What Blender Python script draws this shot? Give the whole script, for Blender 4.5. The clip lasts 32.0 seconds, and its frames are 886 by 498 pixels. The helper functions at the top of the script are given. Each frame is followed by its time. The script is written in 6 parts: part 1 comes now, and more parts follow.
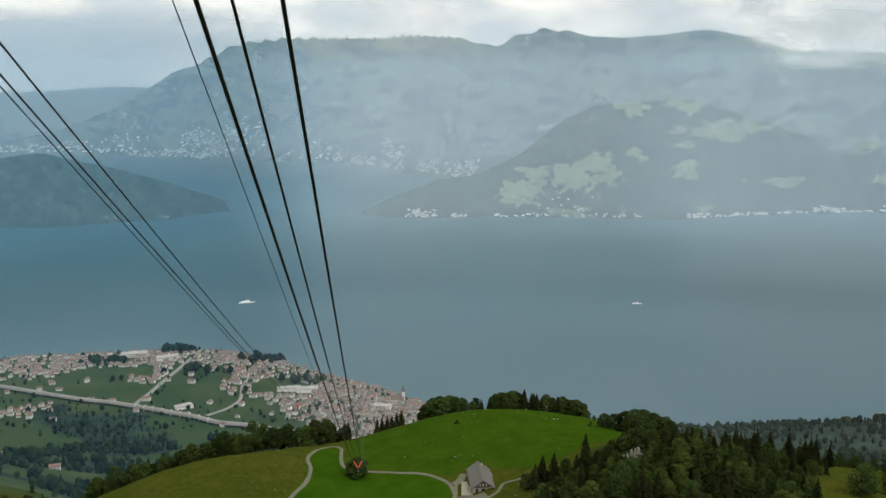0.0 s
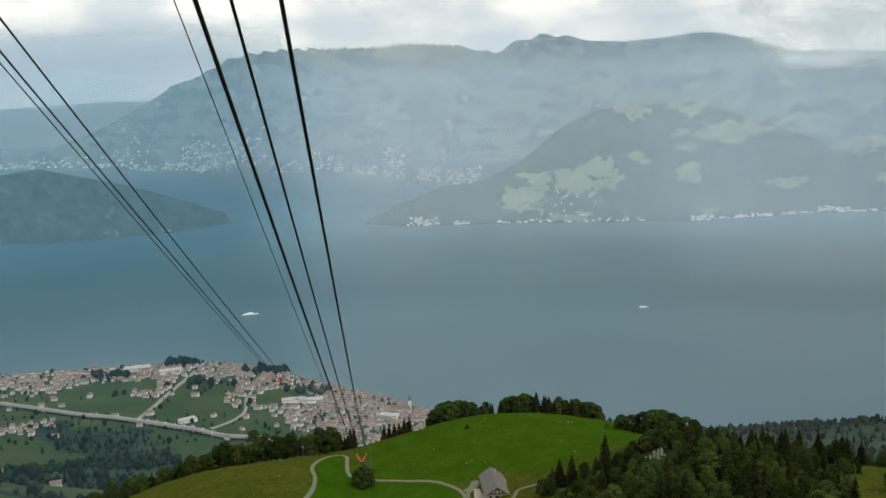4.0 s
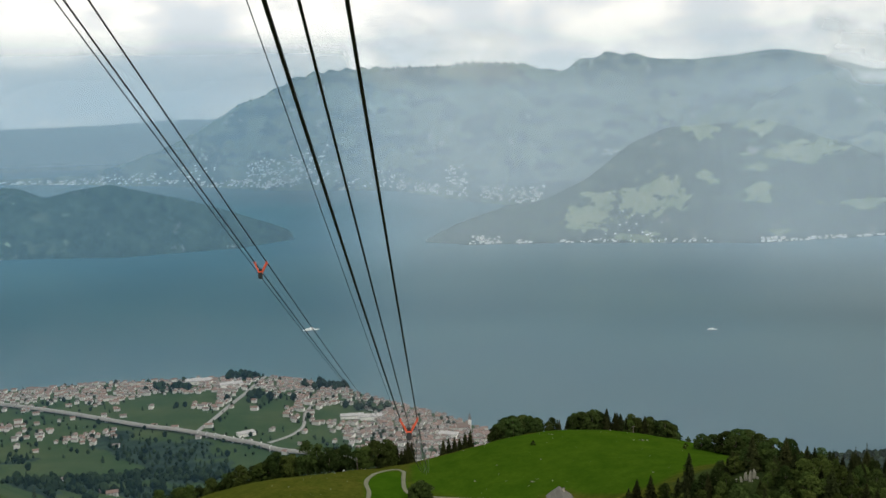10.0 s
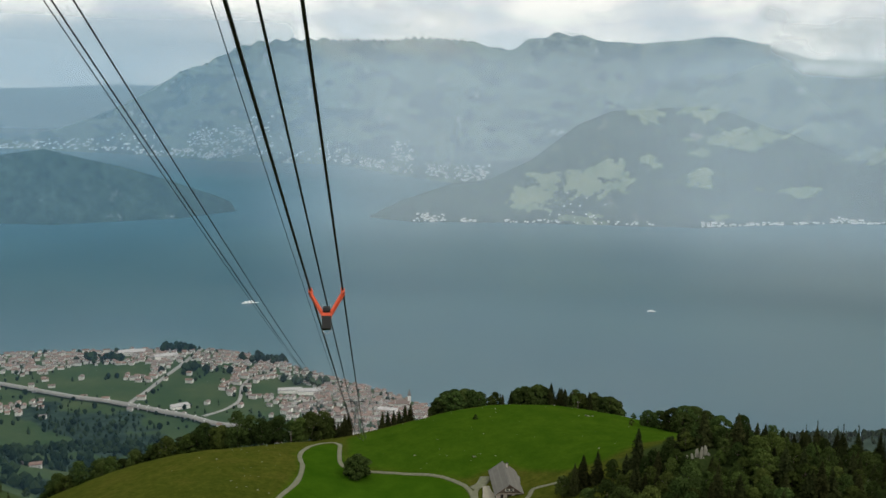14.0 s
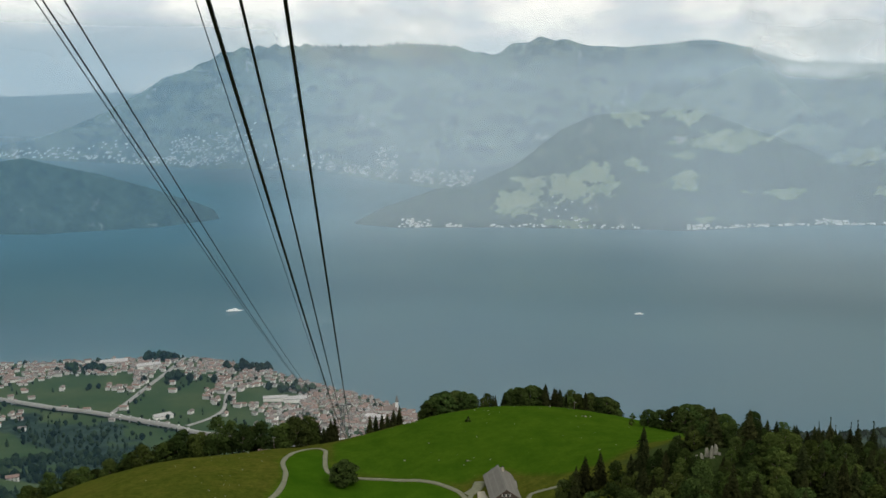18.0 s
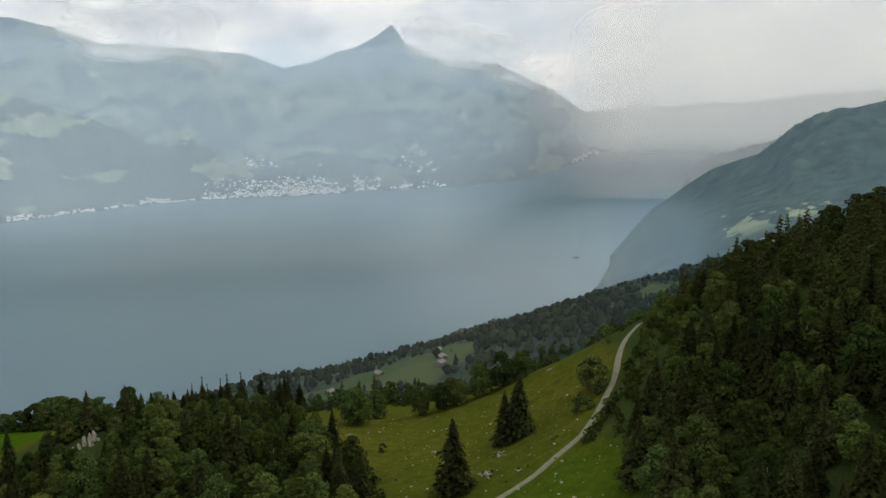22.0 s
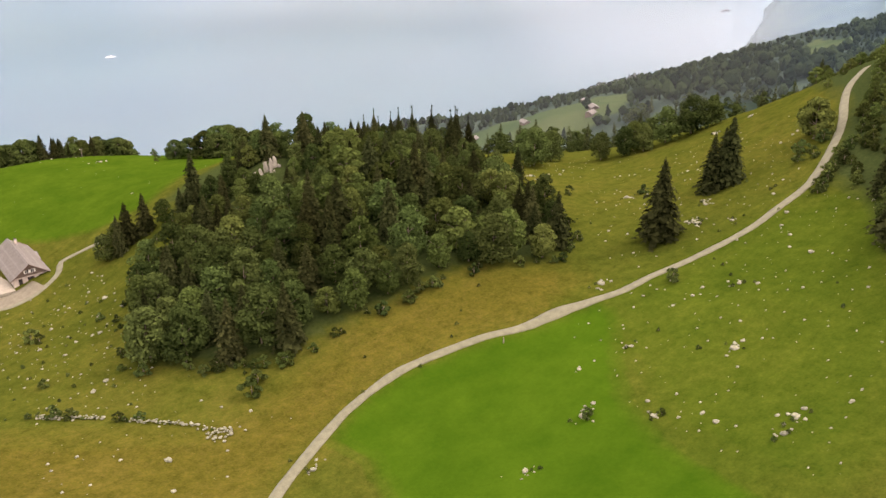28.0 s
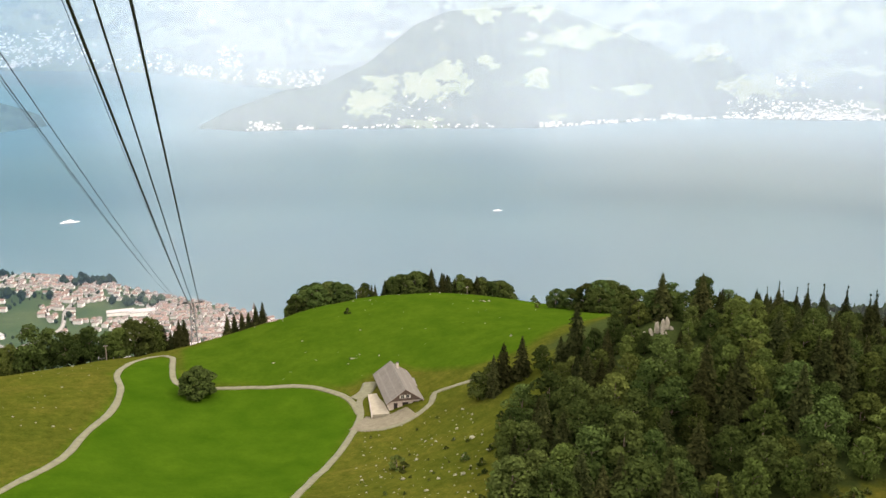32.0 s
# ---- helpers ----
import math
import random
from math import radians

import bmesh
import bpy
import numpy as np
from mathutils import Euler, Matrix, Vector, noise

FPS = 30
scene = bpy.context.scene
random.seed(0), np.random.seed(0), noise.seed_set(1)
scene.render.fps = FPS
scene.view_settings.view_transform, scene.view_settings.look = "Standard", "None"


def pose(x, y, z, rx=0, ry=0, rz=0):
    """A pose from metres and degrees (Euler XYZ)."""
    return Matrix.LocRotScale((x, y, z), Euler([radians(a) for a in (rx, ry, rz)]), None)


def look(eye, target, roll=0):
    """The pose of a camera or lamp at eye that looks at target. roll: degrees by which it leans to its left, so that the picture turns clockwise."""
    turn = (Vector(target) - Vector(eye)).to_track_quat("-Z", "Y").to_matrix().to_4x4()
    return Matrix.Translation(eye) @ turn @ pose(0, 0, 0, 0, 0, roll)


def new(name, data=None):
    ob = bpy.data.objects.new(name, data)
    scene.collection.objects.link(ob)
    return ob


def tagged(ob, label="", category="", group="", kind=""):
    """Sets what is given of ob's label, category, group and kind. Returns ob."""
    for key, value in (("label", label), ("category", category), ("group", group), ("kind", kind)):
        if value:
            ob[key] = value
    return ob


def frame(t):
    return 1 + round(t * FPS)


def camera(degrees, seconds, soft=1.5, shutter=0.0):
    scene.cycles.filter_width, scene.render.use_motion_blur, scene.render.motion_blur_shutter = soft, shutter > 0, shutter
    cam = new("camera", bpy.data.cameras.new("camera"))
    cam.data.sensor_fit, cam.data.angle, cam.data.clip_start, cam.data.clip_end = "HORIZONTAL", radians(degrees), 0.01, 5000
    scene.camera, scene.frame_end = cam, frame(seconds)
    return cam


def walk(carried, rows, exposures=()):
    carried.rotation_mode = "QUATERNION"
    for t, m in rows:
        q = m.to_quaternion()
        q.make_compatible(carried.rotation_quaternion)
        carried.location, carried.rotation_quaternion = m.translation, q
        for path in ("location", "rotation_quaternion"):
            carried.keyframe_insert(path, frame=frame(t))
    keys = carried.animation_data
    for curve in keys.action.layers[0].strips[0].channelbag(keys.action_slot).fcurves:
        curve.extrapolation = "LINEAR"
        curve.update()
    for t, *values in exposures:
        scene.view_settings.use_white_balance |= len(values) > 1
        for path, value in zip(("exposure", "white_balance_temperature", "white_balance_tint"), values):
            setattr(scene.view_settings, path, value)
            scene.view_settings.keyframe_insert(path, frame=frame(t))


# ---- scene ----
cam = camera(52.50, 32.0)
# seconds, eye x y z, yaw, pitch, roll
PATH = [
    (0, 0, 0.00, 600.00, -5.22, -9.17, 0.59),
    (0.5, 0, 2.50, 598.74, -5.06, -9.32, 0.52),
    (1, 0, 4.99, 597.49, -5.11, -9.49, 0.59),
    (1.5, 0, 7.49, 596.24, -5.50, -9.86, 0.64),
    (2, 0, 9.99, 594.99, -5.51, -9.99, 0.85),
    (2.5, 0, 12.48, 593.75, -5.89, -9.53, 1.08),
    (3, 0, 14.98, 592.52, -5.61, -9.51, 1.26),
    (3.5, 0, 17.48, 591.28, -5.46, -9.14, 1.63),
    (5.5, 0, 27.46, 586.39, -4.70, -7.31, 1.92),
    (6, 0, 29.96, 585.17, -4.82, -7.28, 1.93),
    (6.5, 0, 32.46, 583.96, -5.21, -7.68, 1.83),
    (7, 0, 34.95, 582.76, -5.15, -7.47, 1.45),
    (7.5, 0, 37.45, 581.56, -5.12, -7.54, 1.41),
    (8, 0, 39.95, 580.36, -4.37, -7.18, 1.35),
    (8.5, 0, 42.45, 579.17, -2.34, -7.08, 1.58),
    (9, 0, 44.94, 577.98, 1.30, -7.62, 3.10),
    (9.5, 0, 47.44, 576.79, 0.72, -6.85, 2.32),
    (10, 0, 49.94, 575.61, -1.25, -7.13, 1.67),
    (10.5, 0, 52.43, 574.43, -0.46, -7.04, 1.75),
    (11, 0, 54.93, 573.26, -2.53, -6.65, 0.70),
    (11.5, 0, 57.43, 572.09, -1.31, -7.52, 1.40),
    (12, 0, 59.93, 570.92, -1.54, -7.72, 1.00),
    (12.5, 0, 62.42, 569.76, -2.12, -7.74, 0.80),
    (13, 0, 64.92, 568.60, -3.10, -7.94, 0.28),
    (13.5, 0, 67.42, 567.44, -4.30, -8.07, -0.27),
    (14, 0, 69.91, 566.29, -4.60, -8.54, -0.38),
    (14.5, 0, 72.41, 565.15, -5.24, -8.86, -0.30),
    (16.5, 0, 82.40, 560.60, -5.58, -8.82, 0.09),
    (17, 0, 84.90, 559.47, -5.67, -8.77, 0.23),
    (17.5, 0, 87.40, 558.35, -5.88, -8.12, 0.38),
    (18, 0, 89.89, 557.23, -5.62, -8.10, 0.15),
    (18.5, 0, 92.39, 556.12, -6.39, -7.90, 0.19),
    (19, 0, 94.89, 555.01, -9.32, -9.05, 0.56),
    (19.5, 0, 97.39, 553.90, -17.58, -9.83, 0.44),
    (20, 0, 99.89, 552.80, -23.86, -8.32, 0.51),
    (20.5, 0, 102.38, 551.70, -31.87, -8.09, 0.18),
    (21, 0, 104.88, 550.60, -38.88, -9.62, 3.52),
    (21.5, 0, 107.38, 549.51, -45.14, -10.14, 3.07),
    (22, 0, 109.88, 548.43, -47.16, -9.38, 0.66),
    (22.5, 0, 112.37, 547.34, -47.22, -9.27, 0.38),
    (23, 0, 114.87, 546.26, -46.19, -9.55, 0.57),
    (23.5, 0, 117.37, 545.19, -45.57, -10.41, 0.77),
    (24, 0, 119.87, 544.12, -44.89, -11.76, 1.99),
    (24.5, 0, 122.37, 543.05, -44.85, -13.31, 2.33),
    (25, 0, 124.86, 541.99, -45.05, -17.63, 2.14),
    (25.5, 0, 127.36, 540.93, -44.70, -21.75, 2.40),
    (27.5, 0, 137.35, 536.73, -41.76, -24.63, 0.82),
    (28, 0, 139.85, 535.69, -38.99, -24.82, 0.72),
    (28.5, 0, 142.35, 534.65, -35.84, -25.39, 1.00),
    (29, 0, 144.85, 533.62, -32.34, -26.42, 1.86),
    (29.5, 0, 147.35, 532.60, -28.47, -26.82, 1.60),
    (30, 0, 149.85, 531.57, -23.28, -25.29, -1.05),
    (30.5, 0, 152.34, 530.55, -19.47, -23.41, -1.25),
    (31, 0, 154.84, 529.54, -16.90, -19.95, 0.09),
    (31.5, 0, 157.34, 528.52, -15.26, -16.38, 0.42),
    (32, 0, 159.84, 527.52, -15.14, -14.10, 0.23),
]
# exposure and white balance follow the phone's automatic gain: darker at first, opened up when it tilts to the meadow
EXPOSURES = [(0.0, 0.14, 6550, 8), (18.0, 0.06, 6550, 8), (20.5, 0.16, 6700, 12), (24.3, 0.18, 6700, 14), (25.2, 1.45, 7250, 26), (28.0, 1.68, 7450, 34), (30.0, 1.7, 7500, 31), (32.0, 1.38, 7350, 21)]
walk(cam, [(t, pose(x, y, z, 90 + p, r, h)) for t, x, y, z, h, p, r in PATH], EXPOSURES)

# ---- world and sun ----
SUN_EL, SUN_AZ = 48.0, 110.0          # degrees; azimuth from +y towards +x
world = bpy.data.worlds.new("overcast_sky")
scene.world = world
world.use_nodes = True
wn, wl = world.node_tree.nodes, world.node_tree.links
wn.clear()
w_out = wn.new("ShaderNodeOutputWorld")
w_bg = wn.new("ShaderNodeBackground")
w_sky = wn.new("ShaderNodeTexSky")
w_sky.sky_type = "NISHITA"
w_sky.sun_disc = False
w_sky.sun_elevation, w_sky.sun_rotation = radians(SUN_EL), radians(SUN_AZ)
w_sky.air_density, w_sky.dust_density = 1.0, 3.0
w_str = wn.new("ShaderNodeMix")
w_str.data_type = "RGBA"
w_str.blend_type = "MULTIPLY"
w_str.inputs[0].default_value = 1.0
w_str.inputs[7].default_value = (0.09, 0.09, 0.09, 1)
wl.new(w_sky.outputs[0], w_str.inputs[6])
w_co = wn.new("ShaderNodeTexCoord")
w_map = wn.new("ShaderNodeMapping")
w_map.inputs["Scale"].default_value = (1.0, 1.0, 2.1)
w_map.inputs["Location"].default_value = (0.35, 0.1, 0.2)
wl.new(w_co.outputs["Generated"], w_map.inputs[0])
w_noise = wn.new("ShaderNodeTexNoise")
w_noise.inputs["Scale"].default_value = 6.5
w_noise.inputs["Detail"].default_value = 7.0
w_noise.inputs["Roughness"].default_value = 0.55
wl.new(w_map.outputs[0], w_noise.inputs["Vector"])
w_ramp = wn.new("ShaderNodeValToRGB")
w_ramp.color_ramp.elements[0].position, w_ramp.color_ramp.elements[0].color = 0.43, (0.62, 0.645, 0.67, 1)
w_ramp.color_ramp.elements[1].position, w_ramp.color_ramp.elements[1].color = 0.58, (1.0, 0.96, 0.89, 1)
w_mid = w_ramp.color_ramp.elements.new(0.5)
w_mid.color = (0.77, 0.755, 0.74, 1)
wl.new(w_noise.outputs[0], w_ramp.inputs[0])
w_mix = wn.new("ShaderNodeMix")
w_mix.data_type = "RGBA"
w_mix.inputs[0].default_value = 0.93
wl.new(w_str.outputs[2], w_mix.inputs[6])
wl.new(w_ramp.outputs[0], w_mix.inputs[7])
# an overcast sky is brighter overhead than at the horizon
w_sep = wn.new("ShaderNodeSeparateXYZ")
wl.new(w_co.outputs["Generated"], w_sep.inputs[0])
w_range = wn.new("ShaderNodeMapRange")
for w_sock, w_val in ((1, 0.05), (2, 0.5), (3, 0.70), (4, 1.0)):
    w_range.inputs[w_sock].default_value = w_val
wl.new(w_sep.outputs[2], w_range.inputs[0])
w_lift = wn.new("ShaderNodeMix")
w_lift.data_type, w_lift.blend_type = "RGBA", "MULTIPLY"
w_lift.inputs[0].default_value = 1.0
wl.new(w_mix.outputs[2], w_lift.inputs[6])
wl.new(w_range.outputs[0], w_lift.inputs[7])
wl.new(w_lift.outputs[2], w_bg.inputs[0])
wl.new(w_bg.outputs[0], w_out.inputs[0])
w_bg.inputs[1].default_value = 1.6

sun = new("sun", bpy.data.lights.new("sun", "SUN"))
sun.data.energy, sun.data.angle, sun.data.color = 1.1, radians(12), (1.0, 0.95, 0.86)
se, sa = radians(SUN_EL), radians(SUN_AZ)
sun.matrix_world = look((math.sin(sa) * math.cos(se) * 100, math.cos(sa) * math.cos(se) * 100, math.sin(se) * 100), (0, 0, 0))

# ---- materials ----


class Nodes:
    """A small writer for node materials."""

    def __init__(self, name):
        self.mat = bpy.data.materials.new(name)
        self.mat.use_nodes = True
        self.t = self.mat.node_tree
        self.t.nodes.clear()
        self.out = self.t.nodes.new("ShaderNodeOutputMaterial")

    def n(self, kind, **kw):
        nd = self.t.nodes.new("ShaderNode" + kind)
        for k, v in kw.items():
            nd.inputs[k.replace("_", " ")].default_value = v
        return nd

    def link(self, a, b):
        self.t.links.new(a, b)

    def coords(self, scale):
        g = self.n("NewGeometry")
        m = self.n("Mapping")
        m.inputs["Scale"].default_value = scale if isinstance(scale, tuple) else (scale, scale, scale)
        self.link(g.outputs["Position"], m.inputs[0])
        return m.outputs[0]

    def noise(self, scale, detail=4.0, rough=0.55):
        nd = self.n("TexNoise", Scale=1.0, Detail=detail, Roughness=rough)
        self.link(self.coords(scale), nd.inputs["Vector"])
        return nd.outputs[0]

    def ramp(self, fac, stops):
        nd = self.n("ValToRGB")
        els = nd.color_ramp.elements
        while len(els) < len(stops):
            els.new(0.5)
        for e, (p, c) in zip(els, stops):
            e.position, e.color = p, (*c, 1) if not isinstance(c, float) else (c, c, c, 1)
        self.link(fac, nd.inputs[0])
        return nd.outputs[0]

    def mix(self, fac, a, b, blend="MIX"):
        nd = self.n("Mix")
        nd.data_type, nd.blend_type = "RGBA", blend
        for sock, v in ((0, fac), (6, a), (7, b)):
            if isinstance(v, (float, int)):
                nd.inputs[sock].default_value = v
            elif isinstance(v, tuple):
                nd.inputs[sock].default_value = (*v, 1)
            else:
                self.link(v, nd.inputs[sock])
        return nd.outputs[2]

    def math(self, op, a, b=0.0):
        nd = self.n("Math")
        nd.operation = op
        for i, v in enumerate((a, b)):
            if isinstance(v, (float, int)):
                nd.inputs[i].default_value = v
            else:
                self.link(v, nd.inputs[i])
        return nd.outputs[0]

    def attr(self, name):
        nd = self.n("Attribute")
        nd.attribute_name = name
        return nd.outputs["Fac"]

    def bump(self, height, strength=0.4, distance=0.1):
        nd = self.n("Bump", Strength=strength, Distance=distance)
        self.link(height, nd.inputs["Height"])
        return nd.outputs[0]

    def surface(self, color, rough=0.9, metal=0.0, normal=None, spec=0.3, ior=None):
        p = self.n("BsdfPrincipled", Metallic=metal)
        p.inputs["Specular IOR Level"].default_value = spec
        if ior:
            p.inputs["IOR"].default_value = ior
        for sock, v in (("Base Color", color), ("Roughness", rough)):
            if isinstance(v, tuple):
                p.inputs[sock].default_value = (*v, 1)
            elif isinstance(v, float):
                p.inputs[sock].default_value = v
            else:
                self.link(v, p.inputs[sock])
        if normal is not None:
            self.link(normal, p.inputs["Normal"])
        self.link(p.outputs[0], self.out.inputs[0])
        return self.mat


def simple(name, color, rough=0.8, metal=0.0, vary=0.25, scale=1.5, spec=0.3, per_object=0.0):
    """A surface of one colour with stains at two scales and a little relief."""
    m = Nodes(name)
    dark = tuple(c * (1 - vary) for c in color)
    light = tuple(min(1.0, c * (1 + vary)) for c in color)
    f = m.mix(0.4, m.noise(scale, 5.0), m.noise(scale * 7, 3.0))
    col = m.ramp(f, [(0.3, dark), (0.7, light)])
    if per_object:
        oi = m.n("ObjectInfo")
        hs = m.n("HueSaturation")
        m.link(m.math("ADD", m.math("MULTIPLY", oi.outputs["Random"], per_object), 1.0 - per_object / 2), hs.inputs["Value"])
        m.link(col, hs.inputs["Color"])
        col = hs.outputs[0]
    return m.surface(col, rough, metal, m.bump(f, 0.25, 0.03), spec)


def foliage(name, dark, light, hue=0.03):
    """Leaves or needles: each clump a little different, each tree too."""
    m = Nodes(name)
    g, oi = m.n("NewGeometry"), m.n("ObjectInfo")
    col = m.ramp(g.outputs["Random Per Island"], [(0.0, dark), (0.8, light), (1.0, tuple(c * 1.2 for c in light))])
    hs = m.n("HueSaturation")
    other = m.math("FRACT", m.math("MULTIPLY", oi.outputs["Random"], 7.31))
    m.link(m.math("ADD", m.math("MULTIPLY", other, hue), 0.5 - hue / 2), hs.inputs["Hue"])
    m.link(m.math("ADD", m.math("MULTIPLY", oi.outputs["Random"], 1.0), 0.55), hs.inputs["Value"])
    m.link(col, hs.inputs["Color"])
    d = m.n("BsdfDiffuse")
    tr = m.n("BsdfTranslucent")
    m.link(hs.outputs[0], d.inputs[0])
    m.link(hs.outputs[0], tr.inputs[0])
    mx = m.n("MixShader")
    mx.inputs[0].default_value = 0.22
    m.link(d.outputs[0], mx.inputs[1])
    m.link(tr.outputs[0], mx.inputs[2])
    m.link(mx.outputs[0], m.out.inputs[0])
    return m.mat


def ground_material():
    m = Nodes("meadow_and_forest_floor")
    big, mid, fine = m.noise(0.012, 3.0), m.noise(0.09, 4.0), m.noise(1.1, 4.0, 0.65)
    blend = m.mix(0.5, big, mid)
    pasture = m.ramp(m.mix(0.35, blend, fine), [(0.32, (0.036, 0.052, 0.008)), (0.5, (0.057, 0.068, 0.011)), (0.68, (0.086, 0.082, 0.017))])
    dry = m.ramp(m.mix(0.45, blend, fine), [(0.32, (0.050, 0.053, 0.008)), (0.5, (0.072, 0.067, 0.012)), (0.68, (0.096, 0.080, 0.019))])
    pasture = m.mix(m.attr("dry"), pasture, dry)
    mown = m.ramp(m.mix(0.3, mid, fine), [(0.3, (0.023, 0.060, 0.004)), (0.7, (0.044, 0.088, 0.007))])
    near = m.mix(m.attr("mown"), pasture, mown)
    clover = m.ramp(m.noise(0.35, 5.0, 0.7), [(0.60, 0.0), (0.72, 1.0)])
    near = m.mix(m.math("MULTIPLY", clover, 0.35), near, (0.028, 0.042, 0.008))
    floor = m.ramp(fine, [(0.3, (0.014, 0.024, 0.007)), (0.7, (0.030, 0.042, 0.013))])
    mottle = m.ramp(m.mix(0.4, m.noise(0.33, 7.0, 0.72), m.noise(2.6, 4.0, 0.7)), [(0.36, (0.40, 0.45, 0.36)), (0.5, (0.66, 0.68, 0.62)), (0.64, (0.92, 0.90, 0.80))])
    even = m.mix(1.0, mown, (0.66, 0.72, 0.56), "MULTIPLY")
    near = m.mix(1.0, near, mottle, "MULTIPLY")
    near = m.mix(m.math("MULTIPLY", m.attr("mown"), 0.75), near, even)
    near = m.mix(m.attr("wooded"), near, floor)
    # distant slopes: forest broken by clearings, rock on the steepest faces
    patches = m.noise((0.006, 0.006, 0.012), 8.0, 0.6)
    clearings = m.ramp(m.math("ADD", patches, m.math("MULTIPLY", m.attr("open_land"), 0.16)), [(0.60, 0.0), (0.66, 1.0)])
    ragged = m.math("ADD", m.attr("meadow"), m.math("MULTIPLY", m.math("SUBTRACT", m.noise((0.019, 0.019, 0.028), 8.0, 0.66), 0.5), 2.6))
    alps = m.ramp(ragged, [(0.50, 0.0), (0.60, 1.0)])
    grain = m.noise(0.03, 5.0, 0.7)
    woods = m.ramp(m.mix(0.5, grain, m.noise(0.011, 5.0, 0.6)), [(0.34, (0.004, 0.010, 0.010)), (0.66, (0.038, 0.060, 0.042))])
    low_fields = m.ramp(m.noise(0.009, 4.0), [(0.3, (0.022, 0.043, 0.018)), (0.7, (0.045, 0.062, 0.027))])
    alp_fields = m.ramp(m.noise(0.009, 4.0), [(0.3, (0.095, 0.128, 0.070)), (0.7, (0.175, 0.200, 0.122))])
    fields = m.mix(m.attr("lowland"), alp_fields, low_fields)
    slope = m.n("SeparateXYZ")
    g = m.n("NewGeometry")
    m.link(g.outputs["Normal"], slope.inputs[0])
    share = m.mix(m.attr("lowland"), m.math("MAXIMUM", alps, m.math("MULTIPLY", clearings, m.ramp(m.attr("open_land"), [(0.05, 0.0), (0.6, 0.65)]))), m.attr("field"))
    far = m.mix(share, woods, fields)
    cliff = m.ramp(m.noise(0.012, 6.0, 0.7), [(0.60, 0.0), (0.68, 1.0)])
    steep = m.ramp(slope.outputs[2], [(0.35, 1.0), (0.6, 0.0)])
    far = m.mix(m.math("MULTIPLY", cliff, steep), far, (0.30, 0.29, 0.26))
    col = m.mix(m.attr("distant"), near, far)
    return m.surface(col, 0.95, 0.0, m.bump(m.mix(0.5, fine, mid), 0.4, 0.3), 0.0)


def water_material():
    m = Nodes("lake_water")
    col = m.ramp(m.noise((0.0012, 0.0018, 0.001), 2.0), [(0.35, (0.016, 0.060, 0.084)), (0.65, (0.026, 0.074, 0.092))])
    return m.surface(col, 0.3, 0.0, None, 0.5, 1.33)


def haze_material():
    """Sheets standing in for thin mist in daylight; density and haze tint are painted on the mesh."""
    m = Nodes("lake_haze")
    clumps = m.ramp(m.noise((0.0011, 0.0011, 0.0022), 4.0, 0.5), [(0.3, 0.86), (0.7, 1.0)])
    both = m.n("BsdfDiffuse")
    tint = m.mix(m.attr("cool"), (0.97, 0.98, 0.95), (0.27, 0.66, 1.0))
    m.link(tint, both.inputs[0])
    clear = m.n("BsdfTransparent")
    mx = m.n("MixShader")
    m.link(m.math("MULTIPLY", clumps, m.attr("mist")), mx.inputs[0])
    m.link(clear.outputs[0], mx.inputs[1])
    m.link(both.outputs[0], mx.inputs[2])
    m.link(mx.outputs[0], m.out.inputs[0])
    return m.mat


GROUND, WATER = ground_material(), water_material()
GRAVEL = simple("pale_gravel", (0.098, 0.102, 0.064), 0.95, vary=0.3, scale=0.6)
BARK = simple("grey_brown_bark", (0.16, 0.13, 0.10), 0.9, vary=0.4, scale=3.0)
PALE_BARK = simple("pale_dead_bark", (0.45, 0.42, 0.37), 0.9, vary=0.25, scale=3.0)
NEEDLES = foliage("spruce_needles", (0.015, 0.019, 0.007), (0.029, 0.035, 0.012), 0.035)
LEAVES = foliage("broad_leaves", (0.025, 0.038, 0.011), (0.041, 0.060, 0.016), 0.035)
# lighter olive copy of the leaves, with sunlight put into its colour
OLIVE = foliage("sunlit_broad_leaves", (0.033, 0.048, 0.012), (0.054, 0.074, 0.018), 0.03)
FAR_LEAVES = foliage("distant_tree_leaves", (0.006, 0.014, 0.008), (0.024, 0.040, 0.018), 0.03)
ROCK = simple("weathered_limestone", (0.135, 0.142, 0.095), 0.9, vary=0.6, scale=1.4, per_object=0.4)
STEEL = simple("dark_wire_rope", (0.035, 0.037, 0.040), 0.55, 0.6, 0.2, 20.0)
GALV = simple("galvanised_steel", (0.42, 0.43, 0.44), 0.5, 0.7, 0.2, 1.0)
CONCRETE = simple("pale_concrete", (0.48, 0.47, 0.44), 0.9, vary=0.2, scale=0.5)
TOWER_STEEL = simple("dull_painted_tower_steel", (0.15, 0.16, 0.165), 0.6, 0.2, 0.2, 1.0)
RED = simple("orange_red_enamel", (0.72, 0.09, 0.025), 0.45, 0.0, 0.18, 3.0, 0.5)
RUBBER = simple("black_rubber", (0.02, 0.02, 0.02), 0.7, 0.0, 0.2, 4.0)

